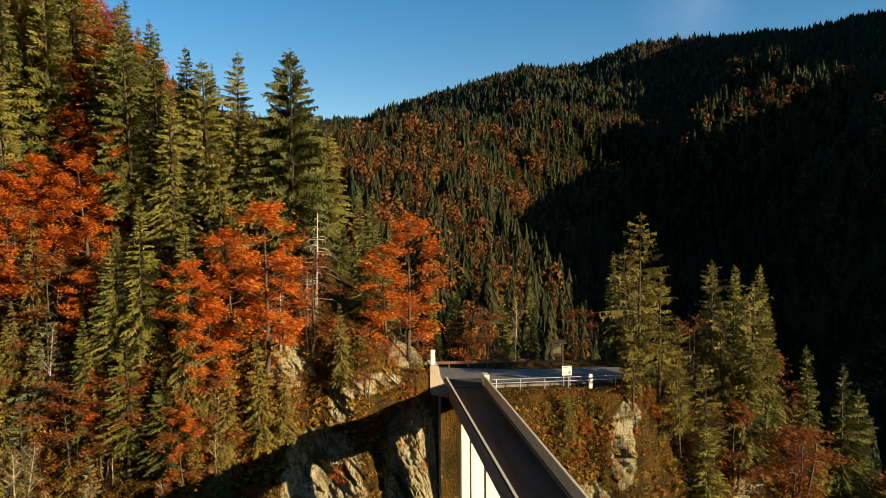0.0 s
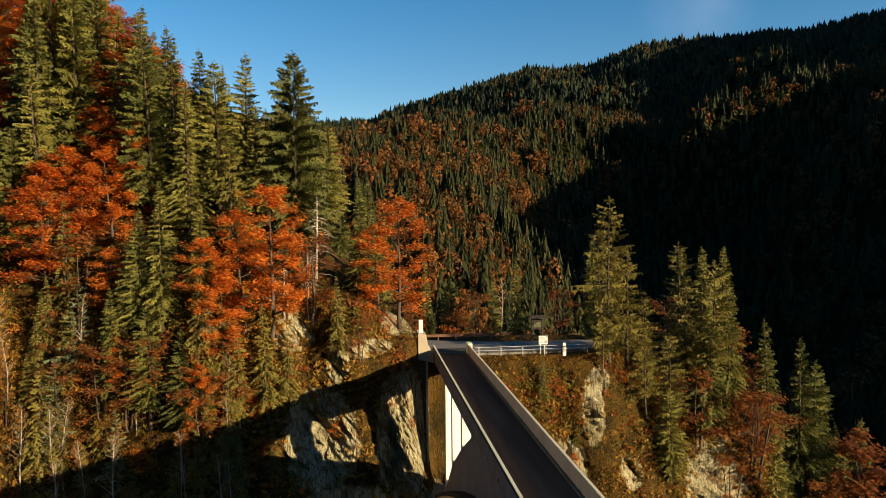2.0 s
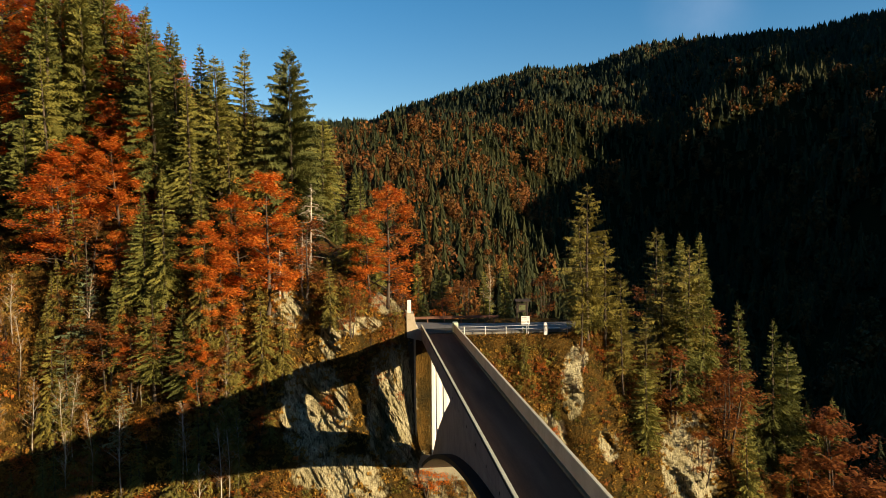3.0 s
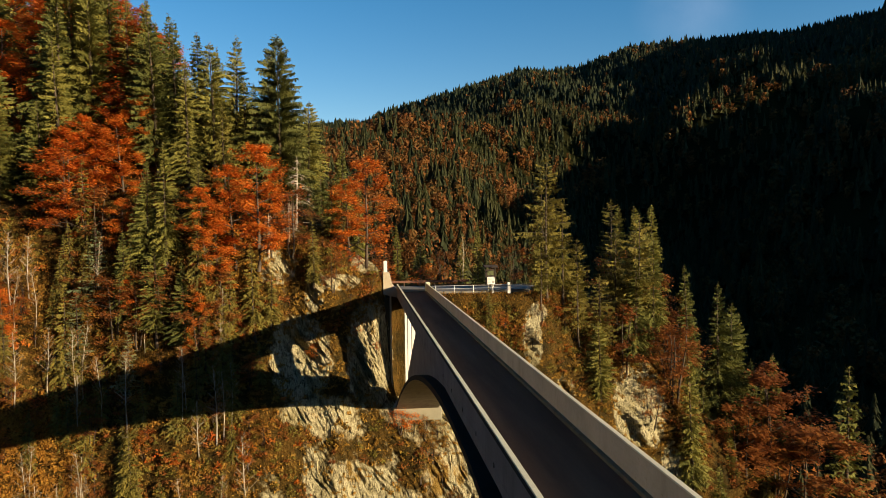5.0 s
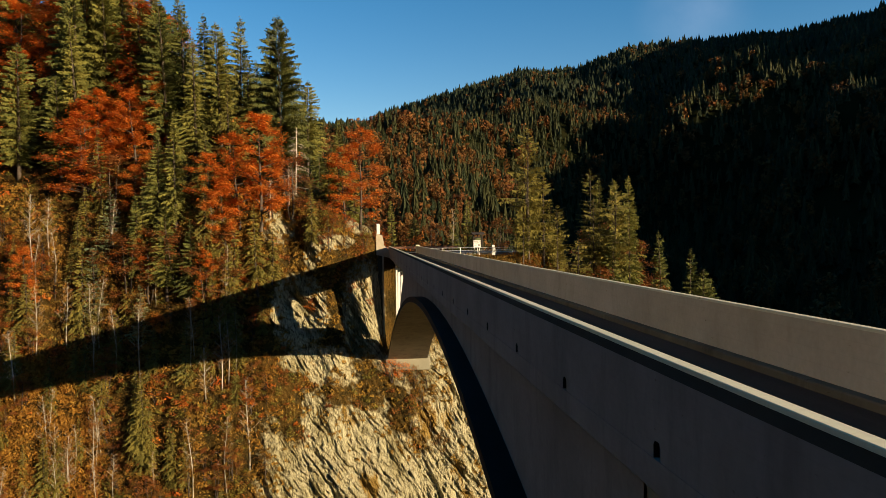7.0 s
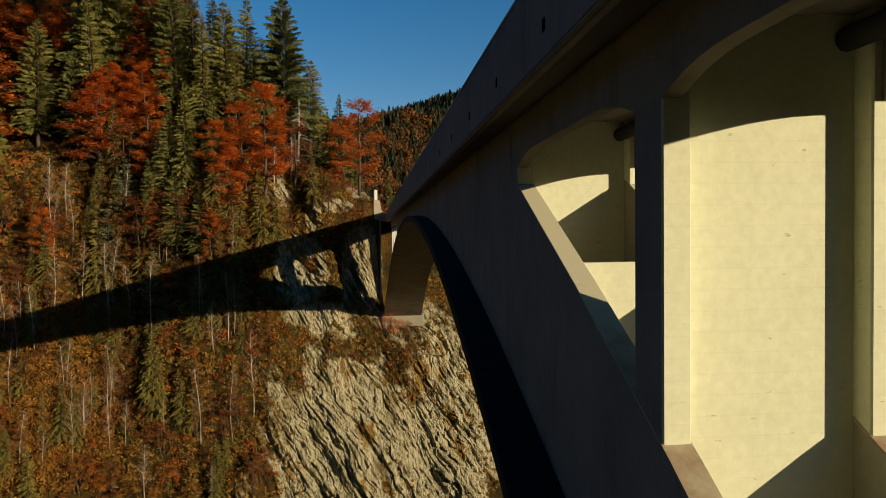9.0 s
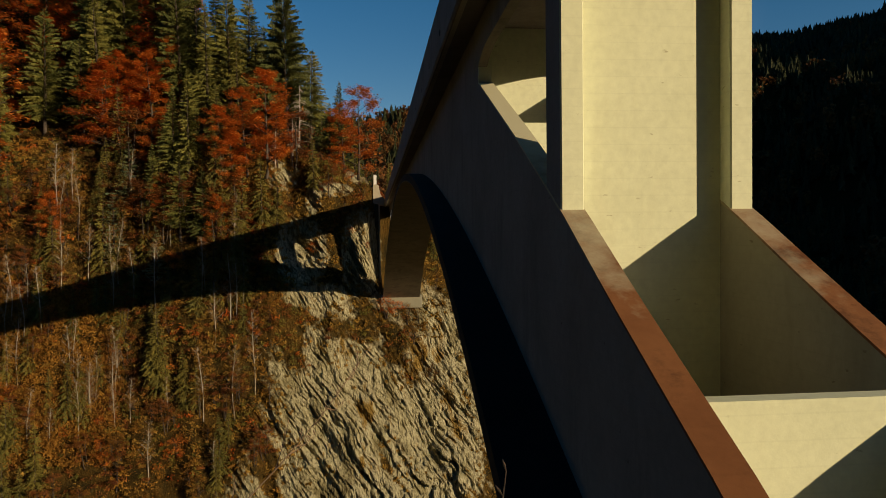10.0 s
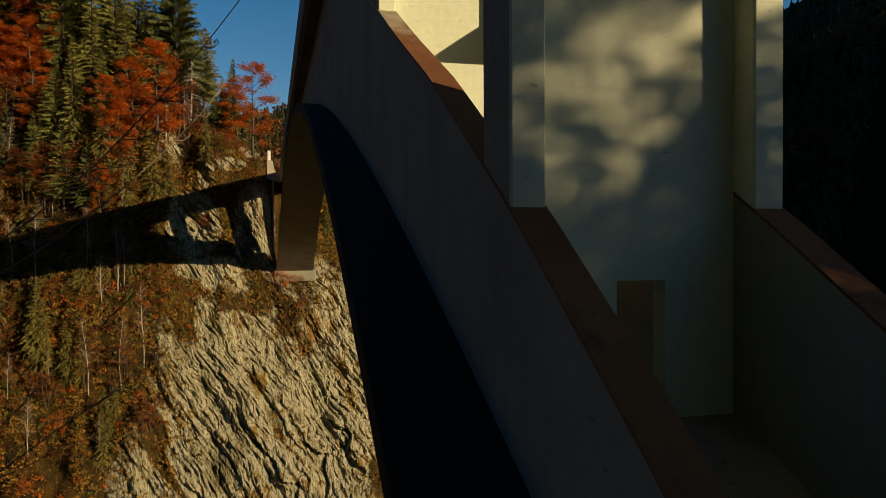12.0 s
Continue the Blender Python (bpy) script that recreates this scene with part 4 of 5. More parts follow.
def broadleaf_meshes(seed, height, radius, mat, leaves=3600, bark=BARK_PALE, low=0.18, size=0.26, stems=1, bare=0.0):
    """Forking trunk and limbs, leaves in loose layers round the twigs."""
    rng = random.Random(seed)
    tv, tf, cv = [], [], []
    tips = []
    for s in range(stems):
        ax, ay = rng.uniform(-0.25, 0.25) * radius * (s > 0), rng.uniform(-0.25, 0.25) * radius * (s > 0)
        top_x, top_y = ax * 2.2 + rng.uniform(-0.1, 0.1) * height * 0.5, ay * 2.2 + rng.uniform(-0.1, 0.1) * height * 0.5
        pts = [(ax * 0.4, ay * 0.4, -0.8)] + [(ax + (top_x - ax) * q ** 1.4 + 0.12 * math.sin(5 * q + seed), ay + (top_y - ay) * q ** 1.4 + 0.12 * math.cos(4 * q), q * height * 0.97) for q in steps(0, 1, 8)]
        r0 = height * 0.013 + 0.03
        tube_arrays(pts, [r0 * 1.2] + [r0 * (1 - 0.94 * q) for q in steps(0, 1, 8)], 6 if stems < 3 else 4, tv, tf)
        limbs = int(22 / stems) + 3 if stems < 3 else 7
        for i in range(limbs):
            q = low + (0.97 - low) * (i + rng.random()) / limbs
            k = 1 + q * 8
            k0 = min(int(k), len(pts) - 2)
            base = Vector(pts[k0]).lerp(Vector(pts[k0 + 1]), k - k0)
            az = i * 2.4 + rng.random()
            spread = radius * (math.sin(math.pi * min(1, 0.22 + 0.74 * q)) ** 0.8) * rng.uniform(0.6, 1.1)
            end = base + Vector((math.cos(az) * spread, math.sin(az) * spread, spread * rng.uniform(0.05, 0.55)))
            mid = base.lerp(end, 0.5) + Vector((0, 0, 0.08 * spread))
            tube_arrays([base, mid, end], [r0 * 0.42 * (1.1 - q), r0 * 0.25 * (1.1 - q) + 0.008, 0.008], 4 if stems < 3 else 3, tv, tf, stems < 3)
            for j in range(5 if stems < 3 else 3):
                f = rng.uniform(0.35, 1)
                b2 = base.lerp(mid, f * 2) if f < 0.5 else mid.lerp(end, f * 2 - 1)
                e2 = b2 + Vector((math.cos(az + rng.uniform(-1.2, 1.2)), math.sin(az + rng.uniform(-1.2, 1.2)), rng.uniform(-0.15, 0.6))) * spread * rng.uniform(0.22, 0.5)
                if stems < 3 or j == 0:
                    tube_arrays([b2, e2], [0.02, 0.006], 3, tv, tf, False)
                tips.append((b2, e2))
                if bare:
                    for _ in range(3):
                        c2 = b2.lerp(e2, rng.random())
                        d2 = c2 + Vector((rng.uniform(-1, 1), rng.uniform(-1, 1), rng.uniform(-0.2, 0.8))) * 0.5
                        tube_arrays([c2, d2], [0.008, 0.004], 3, tv, tf, False)
    per = max(0, int(leaves / max(1, len(tips))))
    for b2, e2 in tips:
        if rng.random() < 0.12:
            continue
        for _ in range(int(per * rng.uniform(0.5, 1.5))):
            p = b2.lerp(e2, rng.uniform(-0.1, 1.15)) + Vector((rng.gauss(0, 0.30), rng.gauss(0, 0.30), rng.gauss(0, 0.20)))
            s = size * rng.uniform(0.6, 1.3)
            a, t = rng.random() * 6.28, rng.uniform(-0.7, 0.5)
            u = Vector((math.cos(a), math.sin(a), t)) * s
            w = Vector((-math.sin(a), math.cos(a), rng.uniform(-0.5, 0.5))) * s * 0.5
            cv += [p - u * 0.5 - w, p - u * 0.5 + w, p + u * 0.6]
    cf = np.arange(len(cv)).reshape(-1, 3)
    return plain_mesh("trunk", tv, tf, bark, True), (plain_mesh("crown", cv, cf, mat) if len(cv) else None)


def birch_meshes(seed, height, radius):
    """Slender pale trunk, thin rising twigs and the last golden leaves."""
    rng = random.Random(seed)
    tv, tf, cv = [], [], []
    bend = rng.uniform(-0.5, 0.5)
    at = lambda q: Vector((bend * q * q + 0.1 * math.sin(6 * q + seed), 0.15 * math.sin(4 * q), q * height))
    tube_arrays([at(q) - Vector((0, 0, 0.8 * (q == 0))) for q in steps(0, 1, 8)], [0.075 * (1 - 0.9 * q) + 0.012 for q in steps(0, 1, 8)], 5, tv, tf)
    for i in range(34):
        q = 0.3 + 0.68 * rng.random()
        a = rng.random() * 6.28
        L = radius * (1.15 - q) * rng.uniform(0.7, 1.3) + 0.25
        b, e = at(q), at(q) + Vector((math.cos(a) * L, math.sin(a) * L, L * rng.uniform(0.5, 1.3)))
        tube_arrays([b, e], [0.018, 0.006], 3, tv, tf, False)
        for _ in range(2):
            c = b.lerp(e, rng.uniform(0.3, 0.9))
            tube_arrays([c, c + Vector((rng.uniform(-0.4, 0.4), rng.uniform(-0.4, 0.4), rng.uniform(0.1, 0.6)))], [0.008, 0.003], 3, tv, tf, False)
        for _ in range(7):
            c = b.lerp(e, rng.uniform(0.3, 1.1)) + Vector((rng.gauss(0, 0.15), rng.gauss(0, 0.15), rng.gauss(0, 0.15)))
            s = rng.uniform(0.08, 0.2)
            cv += [c, c + Vector((s, rng.uniform(-s, s), rng.uniform(-s, s))), c + Vector((rng.uniform(-s, s), s, -s))]
    return plain_mesh("trunk", tv, tf, BARK_PALE, True), plain_mesh("crown", cv, np.arange(len(cv)).reshape(-1, 3), LEAF_GOLD)


def dead_meshes(seed, height, mat=BARK_DEAD):
    """Bleached standing dead conifer: bare trunk and drooping bare limbs."""
    rng = random.Random(seed)
    tv, tf = [], []
    tube_arrays([(0.05 * math.sin(4 * q), 0.05 * math.cos(3 * q), q * height - 0.4 * (q == 0)) for q in steps(0, 1, 7)], [0.12 * (1 - 0.9 * q) + 0.012 for q in steps(0, 1, 7)], 6, tv, tf)
    for i in range(46):
        q = 0.08 + 0.88 * rng.random()
        az = rng.random() * 6.28
        L = height * 0.34 * (1 - q) ** 0.7 * rng.uniform(0.5, 1.2) + 0.2
        p = Vector((0, 0, q * height))
        d = Vector((math.cos(az), math.sin(az), 0))
        tube_arrays([p, p + d * L * 0.55 + Vector((0, 0, -0.06 * L)), p + d * L + Vector((0, 0, -0.35 * L))], [0.03, 0.018, 0.006], 3, tv, tf)
        for _ in range(2):
            b = p + d * L * rng.uniform(0.4, 0.9) + Vector((0, 0, -0.12 * L))
            tube_arrays([b, b + Vector((rng.uniform(-0.3, 0.3), rng.uniform(-0.3, 0.3), -0.35))], [0.01, 0.004], 3, tv, tf)
    return plain_mesh("trunk", tv, tf, mat, True), None


TREE_COUNT = [0]


def plant(name, meshes, own_height, place, height, label, category, group="", wide=1.0, turn=None):
    """One tree as a thing with its trunk and crown; alike trees share meshes."""
    TREE_COUNT[0] += 1
    rng = random.Random(TREE_COUNT[0] * 7 + 1)
    ob = thing(name, place, label, category, group)
    s = height / own_height
    ob.scale = (s * wide, s * wide, s)
    ob.rotation_euler = (rng.uniform(-0.03, 0.03), rng.uniform(-0.03, 0.03), rng.random() * 6.28 if turn is None else turn)
    for part_name, me in zip(("trunk", "crown"), meshes):
        if me is not None:
            o = new(part_name, me)
            o.parent = ob
    return ob


SPRUCES = [conifer_meshes(11 + i, 18, r, NEEDLES, low=lo, levels=56, droop=dr, sparse=sp, limbs=0.06, power=pw) for i, (r, lo, dr, sp, pw) in enumerate([(3.6, 0.05, 0.42, 0.03, 0.75), (3.0, 0.08, 0.55, 0.05, 0.7), (3.7, 0.12, 0.40, 0.03, 0.62), (2.7, 0.04, 0.6, 0.05, 0.8)])]
SPRUCES_THIN = [conifer_meshes(21 + i, 18, r, NEEDLES, low=0.06, levels=40, droop=0.5, sparse=0.03, spray=1.35, limbs=0.03, power=0.72, step=0.42) for i, r in enumerate((3.3, 2.7))]
BIG_SPRUCE = conifer_meshes(29, 20, 5.4, NEEDLES_DARK, low=0.06, levels=80, droop=0.34, sparse=0.02, limbs=0.05, power=0.62, spray=1.1)
BEECHES_THIN = [broadleaf_meshes(66 + i, 12, 3.4, LEAF_ORANGE, 2800, BARK, 0.08, 0.33) for i in range(2)]
OLIVES = [conifer_meshes(31 + i, 9, 2.0, NEEDLES_OLIVE, low=0.03, levels=26, droop=0.75, sparse=0.06, spray=0.9, limbs=0.06, curtain=0.75) for i in range(2)]
PALES = [conifer_meshes(41 + i, 8.5, 2.2, NEEDLES_PALE, low=0.05, levels=20, droop=0.16, sparse=0.03, spray=0.8, curtain=0.2) for i in range(2)]
PINES = [conifer_meshes(51 + i, 15, 3.4, NEEDLES_OLIVE, low=lo, levels=25, droop=0.22, sparse=0.16, power=0.5, spray=1.25, limbs=0.5, curtain=0.35) for i, lo in enumerate((0.22, 0.3, 0.12))]
BEECHES = [broadleaf_meshes(61 + i, 12, r, LEAF_ORANGE, 8000, BARK, 0.08, 0.23) for i, r in enumerate((3.4, 2.9, 3.9))]
RUSTS = [broadleaf_meshes(71 + i, 7, 2.4, LEAF_RUST, 2200, BARK, 0.06, 0.23, stems=3) for i in range(2)]
ORANGE_SHRUBS = [broadleaf_meshes(81 + i, 4, 2.0, LEAF_ORANGE, 1300, BARK, 0.04, 0.20, stems=3) for i in range(2)]
GOLDS = [broadleaf_meshes(91 + i, 4, 1.8, LEAF_GOLD, 1300, BARK, 0.05, 0.18, stems=3) for i in range(2)]
BARES = [birch_meshes(101 + i, 9, 1.3) for i in range(3)]
DEADS = [dead_meshes(111, 6), dead_meshes(112, 8)]

SPRUCE_AT = [(-11.1, 66.7, 39.5, 16.4), (-15.4, 67.2, 40.0, 16.4), (-13.6, 65.9, 39.2, 15.5), (-18.0, 66.4, 39.5, 18.0), (-23.0, 70.5, 42.8, 18.2), (-27.4, 72.5, 44.0, 23.3), (-32.2, 72.3, 43.5, 24.7), (-24.8, 70.5, 42.3, 19.2), (-29.0, 70.8, 41.8, 22.7), (-32.4, 68.5, 38.6, 23.9), (-20.2, 65.8, 38.5, 18.6), (-16.3, 63.9, 37.6, 15.0), (-9.9, 65.4, 38.4, 11.9), (-8.7, 65.4, 38.0, 11.9), (-38.6, 66.8, 35.0, 17.0), (-36.1, 76.0, 47.0, 17.0), (-29.9, 70.2, 41.0, 15.0), (-46.0, 83.5, 54.1, 18.0), (-33.2, 65.9, 34.9, 13.0)]
SPRUCE_LOW = [(-17.2, 57.6, 29.1, 13.0), (-19.3, 58.2, 28.8, 10.9), (-13.6, 57.0, 31.1, 9.0), (-18.0, 56.3, 20.8, 10.4), (-21.6, 57.7, 22.7, 9.9), (-14.9, 55.6, 20.0, 9.2), (1.2, 68.1, 32.3, 10.7), (-3.7, 78.3, 37.0, 13.2), (-31.1, 66.2, 35.6, 19.1), (0.2, 60.3, 31.6, 6.8), (37.0, 62.6, 14.7, 13.8), (31.5, 59.5, 11.1, 10.2)]
PALE_AT = [(-25.1, 58.9, 24.3, 8.9), (-26.5, 57.6, 18.0, 8.4), (-20.9, 56.0, 15.1, 7.0)]
OLIVE_AT = [(-7.8, 55.9, 21.7, 9.4), (-6.2, 56.3, 22.6, 6.3), (-10.4, 55.6, 20.7, 8.4), (-1.6, 56.4, 27.0, 6.4), (-11.5, 61.7, 35.7, 11.2), (-27.2, 62.2, 30.1, 10.5), (-12.7, 55.8, 22.1, 7.1)]
BEECH_AT = [(-24.2, 71.3, 43.3, 15.9), (-23.7, 64.6, 35.7, 10.5), (-29.4, 63.0, 31.0, 11.5), (-7.4, 56.5, 28.9, 13.3), (-9.9, 56.9, 29.0, 10.8), (4.1, 59.6, 28.5, 12.3), (-13.1, 56.3, 28.6, 8.9), (-11.5, 56.3, 25.3, 8.9), (-22.1, 66.4, 38.6, 10.3), (-27.1, 66.2, 36.2, 9.1), (-6.2, 57.8, 29.6, 8.3), (2.3, 59.3, 29.4, 8.7), (-29.1, 63.5, 31.9, 13.0), (-26.2, 68.5, 39.6, 11.0), (-26.2, 77.8, 49.4, 14.0), (-28.7, 66.1, 35.6, 11.0), (-13.5, 55.1, 19.2, 7.0), (-20.5, 57.3, 22.3, 6.0), (-22.5, 59.8, 29.5, 7.0), (-34.1, 58.2, 19.8, 7.0), (-37.8, 71.2, 41.1, 13.0), (-42.7, 77.3, 47.3, 14.0), (-21.3, 73.5, 45.2, 13.0)]
RUST_AT = [(-20.2, 57.0, 20.6, 6.2), (-12.9, 55.1, 18.4, 6.6), (-22.5, 57.5, 21.2, 6.7), (-16.8, 56.8, 22.3, 6.7), (0.4, 56.7, 26.0, 3.7), (4.4, 58.5, 25.4, 2.4), (-24.1, 57.7, 16.1, 5.8), (-11.3, 55.9, 21.9, 7.1), (-3.9, 57.7, 30.2, 7.0), (-25.7, 61.2, 29.3, 8.5), (41.2, 61.5, 11.1, 9.8), (35.0, 61.7, 14.5, 8.6)]
PINE_AT = [(25.5, 60.9, 23.8, 16.8), (26.9, 67.9, 24.8, 12.4), (35.4, 67.0, 22.1, 13.8), (27.6, 61.3, 22.4, 13.1), (37.5, 63.4, 17.0, 16.9), (35.2, 64.1, 19.2, 12.8), (29.4, 61.8, 21.3, 9.6), (24.6, 60.2, 22.0, 9.1), (32.0, 61.5, 16.5, 10.1), (29.2, 60.5, 18.8, 8.3)]
DEAD_AT = [(-6.4, 57.6, 29.7, 4.7), (-3.7, 60.9, 32.7, 8.1), (-4.4, 59.0, 31.5, 4.7)]

for i, (x, y, z, h) in enumerate(SPRUCE_AT + SPRUCE_LOW):
    plant("spruce_tree", SPRUCES[i % 4], 18, (x, y, z), h, "tall dark green spruce on the steep slope" if h > 14 else "young dark green spruce on the steep slope", "conifer", "spruces on the slope", wide=1.2)
plant("spruce_tree", BIG_SPRUCE, 20, (-5.9, 66.4, 34.2), 21.6, "very tall broad dark green spruce above the cliff", "conifer", "spruces on the slope", turn=0.4)
for x, y, zt, h in ((-19.3, 70.0, 59.3, 17.0), (-13.9, 70.0, 55.4, 15.0), (-21.7, 72.0, 59.0, 16.0), (-30.0, 79.0, 67.0, 18.0), (-25.8, 80.5, 61.0, 15.0), (-35.0, 90.0, 80.0, 20.0), (-23.2, 77.5, 57.5, 13.0), (-8.0, 69.5, 52.5, 13.0)):  # the row on the skyline
    plant("spruce_tree", SPRUCES[int(x * 7) % 4], 18, (x, y, zt - h), h, "tall slender dark green spruce on the skyline", "conifer", "spruces on the slope", wide=1.05)
for i, (x, y, z, h) in enumerate(PALE_AT):
    plant("fir_tree", PALES[i % 2], 8.5, (x, y, z), h, "small pale blue-green fir with level branches", "conifer", "young firs")
for i, (x, y, z, h) in enumerate(OLIVE_AT):
    plant("drooping_spruce", OLIVES[i % 2], 9, (x, y, z), h, "olive-green drooping spruce clinging to the rock", "conifer", "drooping spruces")
for i, (x, y, z, h) in enumerate(BEECH_AT):
    plant("beech_tree", BEECHES[i % 3], 12, (x, y, z), h, "bright orange autumn beech among the spruces", "broadleaf tree", "orange beeches")
for i, (x, y, z, h) in enumerate(RUST_AT):
    plant("autumn_tree", RUSTS[i % 2], 7, (x, y, z), h, "rust-red small tree with many stems", "broadleaf tree", "rust-red trees")
for i, (x, y, z, h) in enumerate(PINE_AT):
    plant("pine_tree", PINES[i % 3], 15, (x, y, z), h, "sunlit olive-green pine with open branches", "conifer", "pines beside the road")
for i, (x, y, z, h) in enumerate(DEAD_AT):
    plant("dead_tree", DEADS[i % 2], (6, 8)[i % 2], (x, y, z), h, "bleached dead spruce with bare drooping limbs", "dead tree", "dead trees")

# more trees of the same woods, standing closer together on the slope
rng = random.Random(5)
for i in range(270):
    x = rng.uniform(-85, -10)
    s = rng.uniform(4.4, 9.3)
    if x > -27 and s > 7.2:
        continue
    p = on_bank(x, s)
    if p.z < 12 or (rockiness(np.array([p]))[0] > 0.3):
        continue
    if any(abs(p.x - bx) < 3.4 and p.y < by + 1 and bz - 13 < p.z < bz + 3 for bx, by, bz, _ in BEECH_AT + SPRUCE_AT):
        continue
    k = rng.random()
    h = rng.uniform(9, 15) if x > -33 else rng.uniform(13, 24)
    if k < 0.42:
        plant("spruce_tree", SPRUCES_THIN[i % 2], 18, p, h, "dark green spruce in the dense wood", "conifer", "spruces on the slope")
    elif k < 0.55:
        plant("drooping_spruce", OLIVES[i % 2], 9, p, h * 0.7, "olive-green drooping spruce in the wood", "conifer", "drooping spruces")
    elif k < 0.95:
        plant("beech_tree", BEECHES_THIN[i % 2], 12, p, h * 0.72, "orange autumn beech among the spruces", "broadleaf tree", "orange beeches")
    else:
        plant("autumn_tree", RUSTS[i % 2], 7, p, h * 0.4, "rust-red small tree with many stems", "broadleaf tree", "rust-red trees")

# lower slopes: small trees, bare birches and shrubs
for i in range(360):
    x = rng.uniform(-60, -6)
    p = on_bank(x, rng.uniform(2.0, 5.4))
    k = rng.random()
    if rockiness(np.array([p]))[0] > 0.45:
        continue
    if k < 0.26:
        plant("drooping_spruce", OLIVES[i % 2], 9, p, rng.uniform(4, 8), "olive-green drooping spruce on the lower slope", "conifer", "drooping spruces")
    elif k < 0.40:
        plant("bare_tree", BARES[i % 3], 9, p, rng.uniform(5, 8.5), "pale leafless tree on the lower slope", "broadleaf tree", "leafless trees")
    elif k < 0.62:
        plant("golden_shrub", GOLDS[i % 2], 4, p, rng.uniform(1.6, 3.6), "golden-brown autumn shrub on the lower slope", "shrub", "golden shrubs")
    elif k < 0.82:
        plant("autumn_tree", RUSTS[i % 2], 7, p, rng.uniform(2.5, 4.5), "rust-red small tree with many stems", "broadleaf tree", "rust-red trees")
    else:
        plant("orange_shrub", ORANGE_SHRUBS[i % 2], 4, p, rng.uniform(1.5, 3.0), "orange leafy shrub on the slope", "shrub", "orange shrubs")
for i in range(190):
    x = rng.uniform(-9, 48)
    p = on_bank(x, rng.uniform(4.2, 6.6))
    if 5.2 < x < 13.5 or p.y > 63 or (x < 24 and x > 13 and p.z > 21.5):
        continue
    k = rng.random()
    if k < 0.4:
        plant("golden_shrub", GOLDS[i % 2], 4, p, rng.uniform(0.9, 2.2), "golden-brown autumn shrub on the rock", "shrub", "golden shrubs")
    elif k < 0.65:
        plant("orange_shrub", ORANGE_SHRUBS[i % 2], 4, p, rng.uniform(0.8, 1.8), "orange leafy shrub on the rock", "shrub", "orange shrubs")
    elif k < 0.8 and x > 13:
        plant("drooping_spruce", OLIVES[i % 2], 9, p, rng.uniform(3, 6), "olive-green drooping spruce on the cliff", "conifer", "drooping spruces")

for i in range(60):
    x = rng.uniform(37, 66)
    p = on_bank(x, rng.uniform(2.6, 8.2))
    k = rng.random()
    if k < 0.5:
        plant("spruce_tree", SPRUCES_THIN[i % 2], 18, p, rng.uniform(9, 17), "dark green spruce on the shaded slope", "conifer", "spruces on the slope")
    elif k < 0.85:
        plant("autumn_tree", RUSTS[i % 2], 7, p, rng.uniform(4, 8), "rust-red small tree on the shaded slope", "broadleaf tree", "rust-red trees")
    else:
        plant("drooping_spruce", OLIVES[i % 2], 9, p, rng.uniform(4, 8), "olive-green drooping spruce on the slope", "conifer", "drooping spruces")

# trees behind the road
for i, (x, y, h) in enumerate([(-2, 82, 10), (3, 80, 12), (6.5, 79, 7), (9, 84, 11), (12, 80, 5), (15, 82, 9), (18, 79, 6), (21, 84, 12), (25, 80, 9), (30, 79, 14), (13, 92, 12), (7, 95, 14), (20, 96, 13), (34, 84, 12), (40, 80, 11), (0, 96, 13)]):
    p = bank_at(x, 10)
    col = BANK_GRID[int(np.searchsorted(xs, x))]
    z = float(np.interp(y, col[:, 1], col[:, 2]))
    if i in (2, 4):
        plant("orange_shrub", ORANGE_SHRUBS[i % 2], 4, (x, y, z), 4.2, "orange bush behind the road rail", "shrub", "orange shrubs")
    elif i in (6,):
        plant("bare_tree", BARES[0], 9, (x, y, z), 8.0, "leafless pale tree behind the road", "broadleaf tree", "leafless trees")
    elif i % 3 == 2:
        plant("autumn_tree", RUSTS[i % 2], 7, (x, y, z), h * 0.8, "rust-red tree behind the road", "broadleaf tree", "rust-red trees")
    else:
        plant("spruce_tree", SPRUCES[i % 4], 18, (x, y, z), h, "dark green spruce behind the road", "conifer", "spruces on the slope")

# near bank: trees beside the near end, whose branches throw dappled shade
NEAR_TIP = 32.4
NEAR_Y = np.linspace(-160, 12, 110)


def near_z(x, y):
    grid = pn[:, 2].reshape(141, 110)
    i = int(np.clip((x + 140) / 2, 0, 140))
    return float(np.interp(y, NEAR_Y, grid[i]))


for i, (x, y, h) in enumerate([(20.5, -43.2, 10), (29.3, -48.3, 10)]):
    plant("beech_tree", BEECHES_THIN[i % 2], 12, (x, y, near_z(x, y)), h, "half-bare beech on the near bank", "broadleaf tree", "near bank trees", wide=0.75, turn=1.0 + i)
plant("beech_tree", BEECHES_THIN[0], 12, (36.4, -55.2, near_z(36.4, -55.2)), 28.8 - near_z(36.4, -55.2), "half-bare beech on the near bank", "broadleaf tree", "near bank trees", turn=2.0)
plant("pine_tree", PINES[2], 15, (24.75, -45.7, near_z(24.75, -45.7)), 24.6 - near_z(24.75, -45.7), "open-crowned pine on the near bank", "conifer", "near bank trees", wide=0.8, turn=0.5)
plant("pine_tree", PINES[0], 15, (26.2, -44.4, near_z(26.2, -44.4)), 24.0 - near_z(26.2, -44.4), "open-crowned pine on the near bank", "conifer", "near bank trees", wide=1.1, turn=0.5)
plant("autumn_tree", RUSTS[0], 7, (33.4, -51.3, near_z(33.4, -51.3)), 28.6 - near_z(33.4, -51.3), "half-bare small tree on the near bank", "broadleaf tree", "near bank trees", wide=0.55, turn=0.5)
